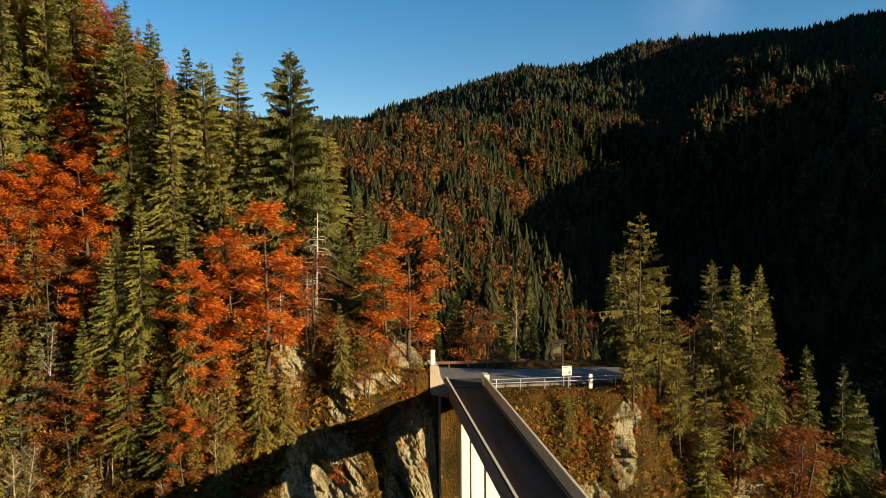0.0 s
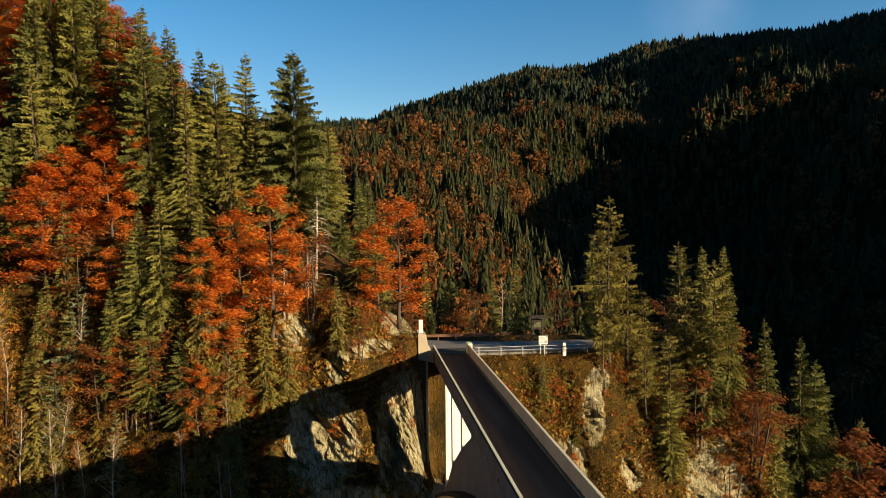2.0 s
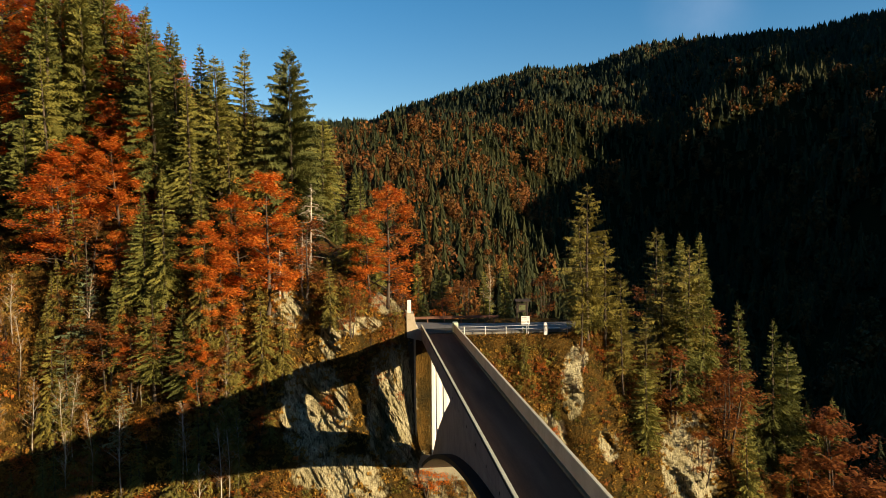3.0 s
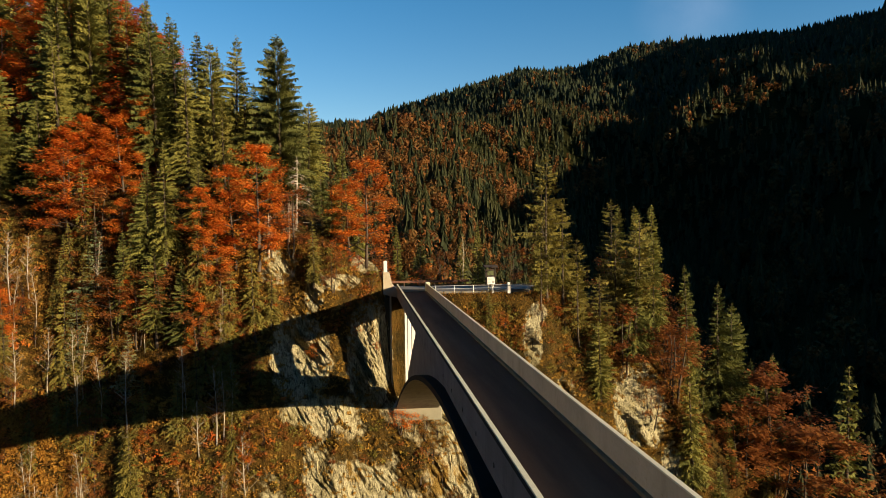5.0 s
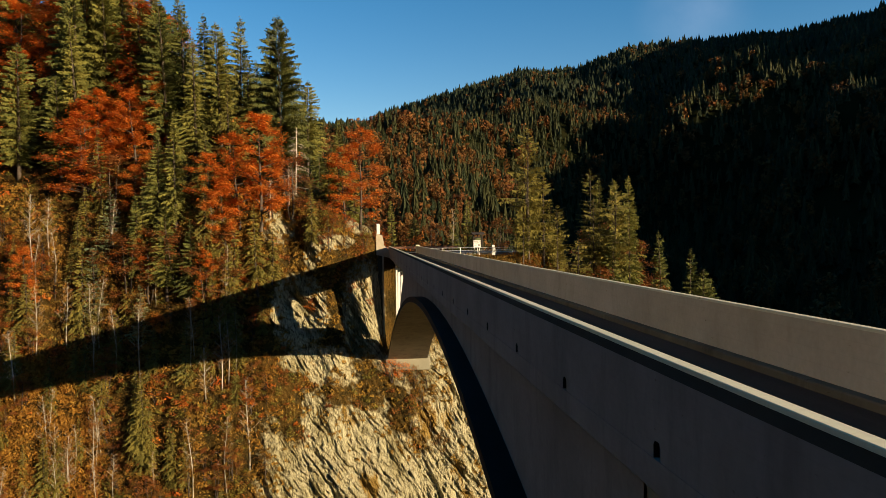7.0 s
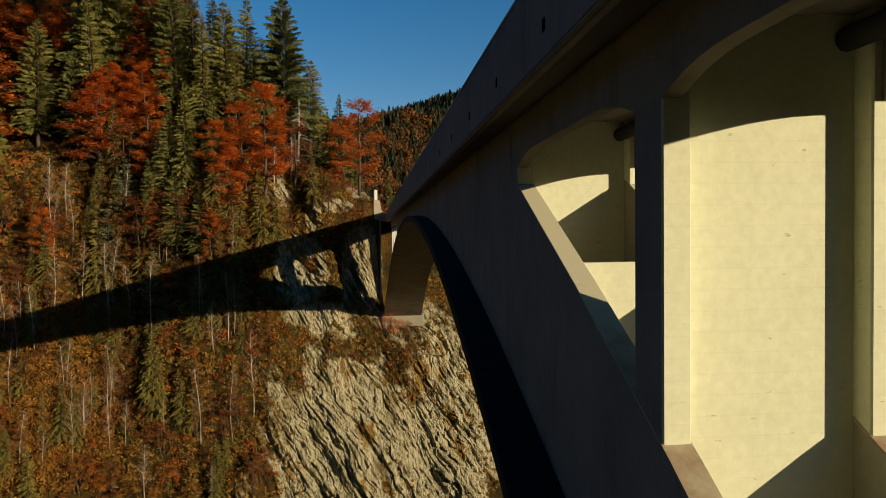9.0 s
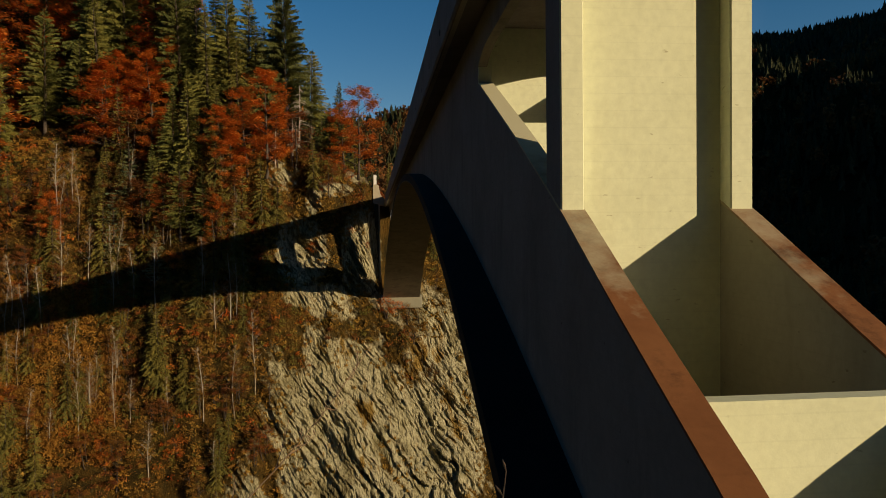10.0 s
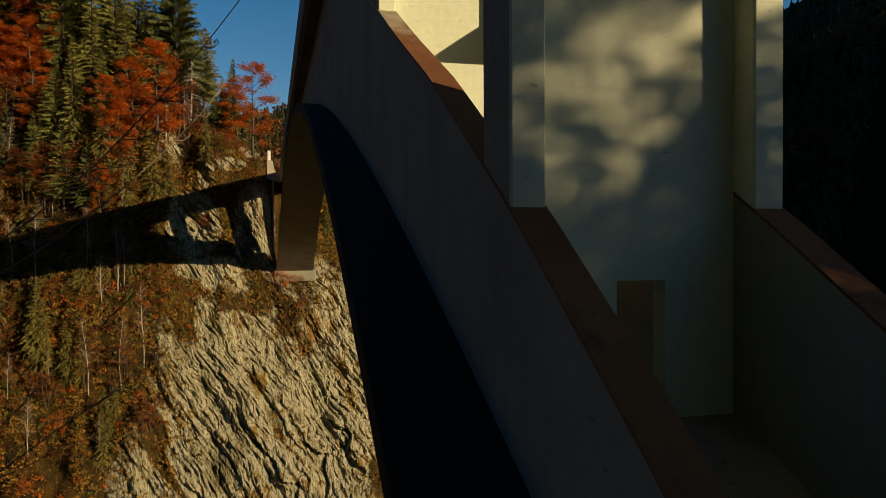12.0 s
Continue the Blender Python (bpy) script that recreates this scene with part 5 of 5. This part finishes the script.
for i, (x, y, tip) in enumerate([(28.0, -46.3, 23.3), (30.2, -47.2, 23.9)]):
    plant("spruce_tree", SPRUCES[i + 1], 18, (x, y, near_z(x, y)), tip - near_z(x, y), "young spruce on the near bank", "conifer", "near bank trees", wide=1.5, turn=0.8 + i)
for i, (x, y, h) in enumerate([(43.8, -60.3, NEAR_TIP - 1.4 - near_z(43.8, -60.3)), (33.2, -53.2, NEAR_TIP - 4.5 - near_z(33.2, -53.2))]):
    plant("spruce_tree", SPRUCES[i], 18, (x, y, near_z(x, y)), h, "tall spruce on the near bank", "conifer", "near bank trees", wide=1.2, turn=0.5)

# unseen spruces, added to cut the skylight that reaches the bridge
for i in range(46):
    x, y = rng.uniform(-40, 3.0), rng.uniform(-70, -43)
    plant("spruce_tree", SPRUCES_THIN[i % 2], 18, (x, y, near_z(x, y)), rng.uniform(15, 24), "unseen spruce added on the near slope to block skylight", "conifer", "near bank trees", wide=1.2)

# ---------------------------------------------------------------- far woods
def sprinkle(name, templates, places, sizes, mat, label):
    """One mesh of many small trees: one of the templates at every place, turned, scaled and with a tone of its own."""
    blocks, tones = [], []
    rs = np.random.RandomState(len(places))
    for n, template in enumerate(templates):
        p, h = places[n::len(templates)], sizes[n::len(templates)]
        a = rs.rand(len(p)) * 6.283
        c, s = np.cos(a)[:, None], np.sin(a)[:, None]
        t = template[None]
        w = h[:, None] * (0.8 + 0.4 * rs.rand(len(p)))[:, None]
        blocks.append(np.stack([(t[..., 0] * c - t[..., 1] * s) * w, (t[..., 0] * s + t[..., 1] * c) * w, t[..., 2] * h[:, None]], -1).reshape(-1, 3) + np.repeat(p, len(template), axis=0))
        tones.append(np.repeat(rs.rand(len(p)), len(template)))
    v = np.concatenate(blocks)
    me = bpy.data.meshes.new(name)
    nt = len(v) // 3
    me.vertices.add(len(v)); me.vertices.foreach_set("co", v.astype(np.float32).ravel())
    me.loops.add(nt * 3); me.loops.foreach_set("vertex_index", np.arange(nt * 3, dtype=np.int32))
    me.polygons.add(nt); me.polygons.foreach_set("loop_start", np.arange(0, nt * 3, 3, dtype=np.int32))
    me.update(); me.validate()
    me.attributes.new("tone", "FLOAT", "POINT").data.foreach_set("value", np.concatenate(tones).astype(np.float32))
    me.materials.append(mat)
    return tagged(new(name, me), label, "forest", kind="stuff")


def conifer_template(n, seed):
    """A unit-high spruce: ragged skirts one above the other, and n loose sprays that break the outline."""
    r = np.random.RandomState(seed)
    tris = []
    sides = 10 if n > 40 else 8 if n > 8 else 6
    for base, tip, rad in ((0.04, 0.40, 0.19), (0.20, 0.58, 0.165), (0.38, 0.78, 0.125), (0.62, 1.0, 0.075)) if n > 8 else ((0.05, 0.8, 0.25), (0.45, 1.0, 0.17)):
        a = np.arange(sides) * (2 * math.pi / sides) + r.rand() * 6
        out = rad * np.where(np.arange(sides) % 2, 0.5, 1.0) * r.uniform(0.75, 1.25, sides)
        drop = np.where(np.arange(sides) % 2, 0.07, 0.0) + 0.07 * r.rand(sides)
        ring = np.stack([np.cos(a) * out, np.sin(a) * out, base + drop], -1)
        for k in range(sides):
            tris += [(0.01 * r.normal(), 0.01 * r.normal(), tip), ring[k], ring[(k + 1) % sides]]
    h = r.rand(n) ** 0.8 * 0.88 + 0.08
    az = r.rand(n) * 6.283
    reach = 0.225 * (1 - h) ** 0.75 * (0.75 + 0.45 * r.rand(n)) + 0.01
    wd = 0.036 * (1.1 - h) + 0.008
    ca, sa = np.cos(az), np.sin(az)
    inner = np.stack([ca * reach * 0.35, sa * reach * 0.35, h + 0.03], -1)
    side = np.stack([-sa, ca, np.zeros(n)], -1)
    tipp = np.stack([ca * reach, sa * reach, h - 0.02 - 0.4 * reach], -1)
    sprays = np.stack([inner - side * wd[:, None], inner + side * wd[:, None], tipp], 1).reshape(-1, 3)
    return np.concatenate([np.array(tris, float).reshape(-1, 3), sprays])


def round_template(n, seed):
    """A unit-high broadleaf crown: lumps of leaf patches that lie on their lumps' surfaces."""
    r = np.random.RandomState(seed)
    lumps = np.column_stack([r.uniform(-0.17, 0.17, 7), r.uniform(-0.17, 0.17, 7), np.linspace(0.3, 0.86, 7)])
    d = r.normal(size=(n, 3))
    d /= np.linalg.norm(d, axis=1)[:, None]
    size = np.array([0.17, 0.18, 0.19, 0.19, 0.17, 0.14, 0.10])[np.arange(n) % 7][:, None]
    c = lumps[np.arange(n) % 7] + d * size * r.uniform(0.8, 1.1, (n, 1))
    u = np.cross(d, r.normal(size=(n, 3)))
    u /= np.linalg.norm(u, axis=1)[:, None]
    w = np.cross(d, u)
    span = 0.56 / math.sqrt(n) * r.uniform(0.7, 1.3, (n, 1))
    tilt = d * r.uniform(-0.5, 0.3, (n, 1)) * span
    return np.stack([c - u * span, c + u * span * 0.6 - w * span, c + u * span * 0.5 + w * span + tilt], 1).reshape(-1, 3)


def country_places(n, seed, r0, r1, b0=-24, b1=50):
    rs = np.random.RandomState(seed)
    b = b0 + (b1 - b0) * rs.rand(n)
    r = np.sqrt(r0 ** 2 + (r1 ** 2 - r0 ** 2) * rs.rand(n))
    i = (b + 60) / 170 * (nb - 1)
    j = (np.log(r) - math.log(72)) / (math.log(2000) - math.log(72)) * (nr - 1)
    i0, j0 = np.clip(i.astype(int), 0, nb - 2), np.clip(j.astype(int), 0, nr - 2)
    fi, fj = (i - i0)[:, None], (j - j0)[:, None]
    p = (COUNTRY[i0, j0] * (1 - fi) + COUNTRY[i0 + 1, j0] * fi) * (1 - fj) + (COUNTRY[i0, j0 + 1] * (1 - fi) + COUNTRY[i0 + 1, j0 + 1] * fi) * fj
    return p, b, r


for tag, n, seed, r0, r1, detail in (("near", 1000, 200, 92, 220, 110), ("near", 3400, 201, 205, 350, 55), ("middle", 11000, 202, 330, 590, 20), ("far", 23000, 203, 560, 940, 5)):
    p, b, r = country_places(n, seed, r0, r1)
    drift = wave(p * np.array([1, 1, 0.3]), 0.05 if tag != "near" else 0.08, 3, 55)
    share = np.interp(b, [-10, 8, 18, 40], [0.30, 0.34, 0.30, 0.28]) * np.interp(r, [90, 300, 560, 640, 900], [0.75, 1.0, 1.0, 0.5, 0.12]) * np.clip(1 + 2.2 * drift, 0.1, 2.0)
    leafy = np.random.RandomState(seed + 500).rand(n) < share
    size = (7 + 8 * np.random.RandomState(seed + 1).rand(n) ** 1.6) * {"near": 0.95, "middle": 0.85, "far": 0.8}[tag] * (1 + 0.45 * np.clip(wave(p * np.array([1, 1, 0.3]), 0.16, 2, 58), -1, 1))
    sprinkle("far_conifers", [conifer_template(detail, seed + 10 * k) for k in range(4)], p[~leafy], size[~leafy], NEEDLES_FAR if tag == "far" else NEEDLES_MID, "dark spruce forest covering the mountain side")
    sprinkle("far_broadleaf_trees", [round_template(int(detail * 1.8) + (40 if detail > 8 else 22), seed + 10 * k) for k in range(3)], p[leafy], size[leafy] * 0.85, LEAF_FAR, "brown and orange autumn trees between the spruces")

# ---------------------------------------------------------------- grass and fallen leaves on the far bank
def tufts(n, seed, mat, label, name, rock_max, length, lo=1.9, hi=6.4, x0=-50, x1=45):
    rs = np.random.RandomState(seed)
    i = np.searchsorted(xs, rs.uniform(x0, x1, n)).clip(0, len(xs) - 1)
    j = np.searchsorted(ss, rs.uniform(lo, hi, n)).clip(0, len(ss) - 1)
    keep = bank_rock.reshape(len(xs), len(ss))[i, j] + 0.25 * rs.rand(n) < rock_max
    q = BANK_GRID[i, j]
    keep &= ~((q[:, 0] > 6.8) & (q[:, 0] < 12.4) & (q[:, 2] > 11)) & (q[:, 1] < 63)
    q = q[keep] + rs.normal(size=(keep.sum(), 3)) * np.array([0.15, 0.05, 0.12])
    a = rs.rand(len(q)) * 6.283
    L = length * (0.5 + rs.rand(len(q)))
    u = np.stack([np.cos(a) * 0.5, -0.5 - 0.5 * rs.rand(len(q)), 0.25 + 0.5 * rs.rand(len(q))], -1) * L[:, None]
    w = np.stack([np.cos(a + 1.57), np.sin(a + 1.57), rs.normal(size=len(q)) * 0.3], -1) * (L * 0.16)[:, None]
    v = np.stack([q - w, q + w, q + u], 1).reshape(-1, 3)
    me = plain_mesh(name, v, np.arange(len(v)).reshape(-1, 3), mat)
    return tagged(new(name, me), label, "grass", kind="stuff")


tufts(42000, 301, GRASS, "dry yellow-brown grass hanging on the slope", "grass", 0.62, 0.42)
tufts(12000, 302, LEAF_RUST, "fallen rust-brown leaves and low twigs", "leaf_litter", 0.4, 0.30)


# ---------------------------------------------------------------- road end, fence, signs
def flat_road(name, corners, zs, mat, label):
    bm = bmesh.new()
    up = [bm.verts.new((x, y, z)) for (x, y), z in zip(corners, zs)]
    dn = [bm.verts.new((x, y, z - 0.35)) for (x, y), z in zip(corners, zs)]
    n = len(corners)
    bm.faces.new(up)
    bm.faces.new(dn[::-1])
    for i in range(n):
        bm.faces.new((up[i], dn[i], dn[(i + 1) % n], up[(i + 1) % n]))
    ob = finish(name, bm, mat)
    return tagged(ob, label, "road", kind="structure")


ZR = top(62) - 1.0
flat_road("road_junction", [(7.6, 62.3), (11.2, 62.3), (13.5, 62.6), (24, 63.0), (27, 63.4), (27, 68.2), (24, 68.4), (16, 68.6), (9, 70.5), (2, 73.5), (-6, 76.5), (-8, 72.5), (0, 69.5), (6, 66)], [ZR] * 14, ROAD_PALE, "pale grey asphalt road meeting the bridge")

fence = thing("road_fence", (11.6, 61.6, ZR), "white-grey tubular metal railing beside the road", "railing")
for i in range(6):
    x = 0.6 + 2.25 * i
    part("post", tube([(x, 0.02 * i, -0.45), (x, 0.02 * i, 0.72)], [0.045, 0.045], 8), METAL, fence)
for z in (0.68, 0.34):
    part("rail", tube([(0.2, 0, z), (5, 0.05, z), (12.3, 0.1, z)], [0.035] * 3, 8), METAL, fence)

post = thing("marker_post", (20.9, 61.3, ZR), "stout white road marker post by the railing", "post")
part("shaft", box(-0.16, 0.16, -0.12, 0.12, -0.5, 1.0, bevel=0.03), WHITE, post)
part("band", box(-0.165, 0.165, -0.125, 0.125, 0.55, 0.7), GREY, post, "grey band")

sign = thing("information_board", (18.95, 62.2, ZR), "white information board on two metal legs", "sign")
for x in (-0.3, 0.3):
    part("leg", tube([(x, 0, -0.3), (x, 0, 1.25)], [0.04, 0.04], 8), METAL, sign)
board = part("board", box(-0.46, 0.46, -0.05, -0.01, 0.72, 1.6, bevel=0.01), WHITE, sign)
for i, (x0, x1, z0, z1) in enumerate([(-0.4, 0.1, 1.42, 1.5), (-0.4, 0.2, 1.3, 1.34), (-0.4, 0.15, 1.2, 1.24), (0.12, 0.4, 0.85, 1.12), (-0.4, 0.0, 0.9, 0.94), (-0.4, 0.05, 1.0, 1.04)]):
    part("print_bar", box(x0, x1, -0.056, -0.05, z0, z1), GREY, board)

shelter = thing("notice_shelter", (20.4, 70.5, ZR), "dark wooden notice shelter with a small roof", "shelter")
for x in (-0.62, 0.62):
    part("upright", box(x - 0.08, x + 0.08, -0.08, 0.08, -0.4, 2.3), WOOD, shelter)
part("panel", box(-0.58, 0.58, -0.04, 0.02, 0.95, 2.0), WOOD, shelter)
part("notice", box(-0.4, 0.4, -0.056, -0.042, 1.2, 1.8), NEEDLES_PALE, shelter, "faded green notice")
part("roof", loft([[(-0.9, y, 2.25 + 0.25 * (1 - abs(y) / 0.7)), (0.9, y, 2.25 + 0.25 * (1 - abs(y) / 0.7)), (0.9, y, 2.34 + 0.25 * (1 - abs(y) / 0.7)), (-0.9, y, 2.34 + 0.25 * (1 - abs(y) / 0.7))] for y in (-0.7, 0, 0.7)]), WOOD, shelter)

stele = thing("white_stele", (6.28, 60.1, 27.5), "narrow white stone slab standing on the wing wall", "stele")
part("slab", box(-0.2, 0.2, -0.07, 0.07, 0, 1.3, bevel=0.02), WHITE, stele)

rail = thing("guard_rail", (3.0, 70.2, ZR), "low rusty guard rail along the bend", "guard rail")
for i in range(8):
    part("post", box(2.0 * i - 0.06, 2.0 * i + 0.06, -0.06, 0.06, -0.6, 0.75), RAILWOOD, rail)
part("beam", box(-0.5, 14.5, -0.11, -0.06, 0.45, 0.75, bevel=0.015), RAILWOOD, rail)


# ---------------------------------------------------------------- undergrowth on the far bank
def undergrowth(n, seed, mat, label, patch, reach, x0=-75, x1=66, lo=1.7, hi=6.3, rock_max=0.5, leaves=34, low_patch=-0.1):
    """Low bushes as loose heaps of leaves, in drifts over the slope."""
    rs = np.random.RandomState(seed)
    i = np.searchsorted(xs, rs.uniform(x0, x1, n)).clip(0, len(xs) - 1)
    j = np.searchsorted(ss, rs.uniform(lo, hi, n)).clip(0, len(ss) - 1)
    q = BANK_GRID[i, j]
    keep = bank_rock.reshape(len(xs), len(ss))[i, j] + 0.2 * rs.rand(n) < rock_max
    keep &= ~((q[:, 0] > 5.6) & (q[:, 0] < 12.6) & (q[:, 2] > 10.6)) & ((q[:, 1] < 63) | (q[:, 0] < 2)) & ~((q[:, 0] > 12) & (q[:, 0] < 24) & (q[:, 2] > 23.3)) & (wave(q, 0.32, 2, patch) + 0.3 * rs.rand(n) > low_patch)
    q = q[keep]
    size = reach * (0.45 + 0.9 * rs.rand(len(q)) ** 1.5)
    d = rs.normal(size=(len(q), leaves, 3))
    d /= np.linalg.norm(d, axis=2)[..., None]
    d[..., 2] = np.abs(d[..., 2]) * 0.9
    d[..., 1] = -np.abs(d[..., 1]) * 0.8 + 0.1
    c = q[:, None] + d * size[:, None, None] * (0.35 + 0.65 * rs.rand(len(q), leaves, 1))
    u = rs.normal(size=c.shape) * 0.085
    w = rs.normal(size=c.shape) * 0.06
    v = np.stack([c - w, c + w, c + u * 1.6], 2).reshape(-1, 3)
    me = plain_mesh("undergrowth", v, np.arange(len(v)).reshape(-1, 3), mat)
    me.attributes.new("tone", "FLOAT", "POINT").data.foreach_set("value", np.repeat(rs.rand(len(q)), leaves * 3).astype(np.float32))
    return tagged(new("undergrowth", me), label, "undergrowth", kind="stuff")


undergrowth(2200, 401, SCRUB_GOLD, "golden autumn bushes in drifts over the slope", 71, 0.9, x1=-5, leaves=40, low_patch=0.02)
undergrowth(1500, 407, SCRUB_GOLD, "dense golden bushes below the bridge shadow", 71, 1.0, x0=-42, x1=-25, lo=2.4, hi=4.2, leaves=44, low_patch=-2.0)
undergrowth(4200, 402, SCRUB_RUST, "rust-brown low bushes between the trees", 72, 0.8, hi=7.6, low_patch=0.05)
undergrowth(4200, 403, SCRUB_OLIVE, "olive-green low scrub on the slope", 73, 0.8, hi=7.6, low_patch=0.0)
undergrowth(900, 404, SCRUB_ORANGE, "orange leafy scrub on the slope", 74, 0.7, x1=0, low_patch=0.35)
undergrowth(5200, 405, SCRUB_GRASS, "ochre grass cushions on ledges of the rock", 75, 0.4, x0=-16, x1=45, rock_max=0.9, leaves=22, low_patch=-0.5)
undergrowth(3000, 406, SCRUB_GRASS, "ochre grass between the bushes of the slope", 76, 0.6, x0=-60, x1=-8, leaves=30, low_patch=0.0)

for i, (x, z, h) in enumerate([(7.5, 10.4, 2.4), (8.7, 10.0, 2.2), (10.1, 9.4, 2.6), (11.6, 9.4, 1.8), (10.8, 6.8, 2.6), (11.9, 4.4, 2.4), (9.6, 5.2, 2.0), (13.2, 1.5, 2.4), (12.6, 7.6, 1.8)]):
    p = bank_at(x, z)
    if i < 2:
        plant("orange_shrub", ORANGE_SHRUBS[i % 2], 4, p, h, "orange leafy bush below the arch foot", "shrub", "orange shrubs")
    else:
        plant("golden_shrub", GOLDS[i % 2], 4, p, h, "golden-brown bush on the rock below the arch", "shrub", "golden shrubs")

RUST_BIG = [broadleaf_meshes(131 + i, 9, 3.3, LEAF_RUST, 5200, BARK, 0.05, 0.26, stems=2) for i in range(2)]
for i, (x, y, tip) in enumerate([(54.9, 62.6, 14.3), (42.8, 64.7, 19.4), (51.2, 61.8, 10.0), (58.5, 61.0, 8.0)]):
    col = BANK_GRID[int(np.searchsorted(xs, x))]
    z = float(np.interp(y, col[:, 1], col[:, 2]))
    plant("autumn_tree", RUST_BIG[i % 2], 9, (x, y, z), tip - z, "large bushy rust-red tree beside the spruces", "broadleaf tree", "rust-red trees")
for i, (x, y, tip) in enumerate([(49.8, 66.4, 24.8), (53.6, 69.0, 20.5), (51.6, 67.0, 22.0), (63.4, 60.2, 14.4), (49.0, 61.8, 7.5), (56.5, 66.5, 12.0), (46.2, 63.2, 12.0)]):
    col = BANK_GRID[int(np.searchsorted(xs, x))]
    z = float(np.interp(y, col[:, 1], col[:, 2]))
    plant("spruce_tree", SPRUCES[i % 4], 18, (x, y, z), tip - z, "tall dark green spruce at the edge of the gorge", "conifer", "spruces on the slope")

# slim birches and small spruces standing over the bushes of the lower slope
slope_rng = random.Random(61)
for i in range(34):
    p = on_bank(slope_rng.uniform(-42, -8), slope_rng.uniform(2.6, 4.4))
    if rockiness(np.array([p]))[0] > 0.4:
        continue
    if i % 3:
        plant("bare_tree", BARES[i % 3], 9, p, slope_rng.uniform(6, 9.5), "slender pale birch with a few golden leaves", "broadleaf tree", "leafless trees")
    else:
        plant("drooping_spruce", OLIVES[i % 2], 9, p, slope_rng.uniform(5, 8.5), "olive-green drooping spruce on the lower slope", "conifer", "drooping spruces")

# ---------------------------------------------------------------- leafless tree reaching over the gorge beside the near end
lean_tree = thing("bare_tree", (0.6, -27.6, near_z(0.6, -27.6)), "leafless dark tree with long budding twigs on the near bank", "broadleaf tree", "near bank trees")
foot = lean_tree.location
tv, tf = [], []
height = 24.5 - foot.z
tube_arrays([(0.25 * math.sin(3 * q), 0.2 * math.sin(4 * q), q * height - (1.0 if q == 0 else 0)) for q in steps(0, 1, 12)], [0.24 * (1 - 0.9 * q) + 0.015 for q in steps(0, 1, 12)], 8, tv, tf)
twig_rng = random.Random(17)
BRANCHES = [  # start height, end point
    (15.6, (6.5, -31.0, 19.45)), (15.2, (5.85, -26.2, 19.5)), (13.0, (5.2, -29.5, 15.9)), (11.6, (4.6, -31.2, 14.2)), (12.4, (4.4, -27.6, 16.2)), (10.5, (5.4, -28.2, 13.2)),
    (9.5, (4.2, -30.0, 12.4)), (13.8, (3.4, -31.6, 17.0)), (8.6, (5.0, -26.8, 11.6)), (19, (-3.0, -26, 23)), (16, (-3.4, -29.5, 19.5)), (12, (-3.2, -25.8, 15)),
]
for z0, end in BRANCHES:
    a, b = Vector((0, 0, z0 - foot.z)), Vector(end) - foot
    n = 9
    line = [a.lerp(b, q) + Vector((0.16 * math.sin(7 * q + z0), 0.16 * math.cos(6 * q + z0), -0.55 * math.sin(math.pi * q) + 0.05 * math.sin(11 * q))) for q in steps(0, 1, n)]
    tube_arrays(line, [0.017 * (1 - q) ** 1.2 + 0.004 for q in steps(0, 1, n)], 5, tv, tf)
    d = (b - a).normalized()
    for k in range(20):
        q = twig_rng.uniform(0.3, 0.98)
        s = line[int(q * n)].lerp(line[min(n, int(q * n) + 1)], q * n - int(q * n))
        out = (d + Vector((twig_rng.uniform(-0.8, 0.8), twig_rng.uniform(-0.8, 0.8), twig_rng.uniform(-0.5, 0.8)))).normalized() * twig_rng.uniform(0.25, 1.0) * (1.2 - q * 0.8)
        m, e = s + out * 0.5 + Vector((0, 0, -0.04)), s + out
        tube_arrays([s, m, e], [0.009, 0.006, 0.003], 3, tv, tf)
        for f in (0.45, 0.75, 1.0):  # buds
            c = s.lerp(e, f)
            tip = c + Vector((twig_rng.uniform(-0.03, 0.03), twig_rng.uniform(-0.03, 0.03), 0.04))
            tube_arrays([c, c.lerp(tip, 0.5), tip], [0.003, 0.007, 0.001], 4, tv, tf)
part_mesh = new("trunk", plain_mesh("trunk", tv, tf, TWIGS, True))
part_mesh.parent = lean_tree
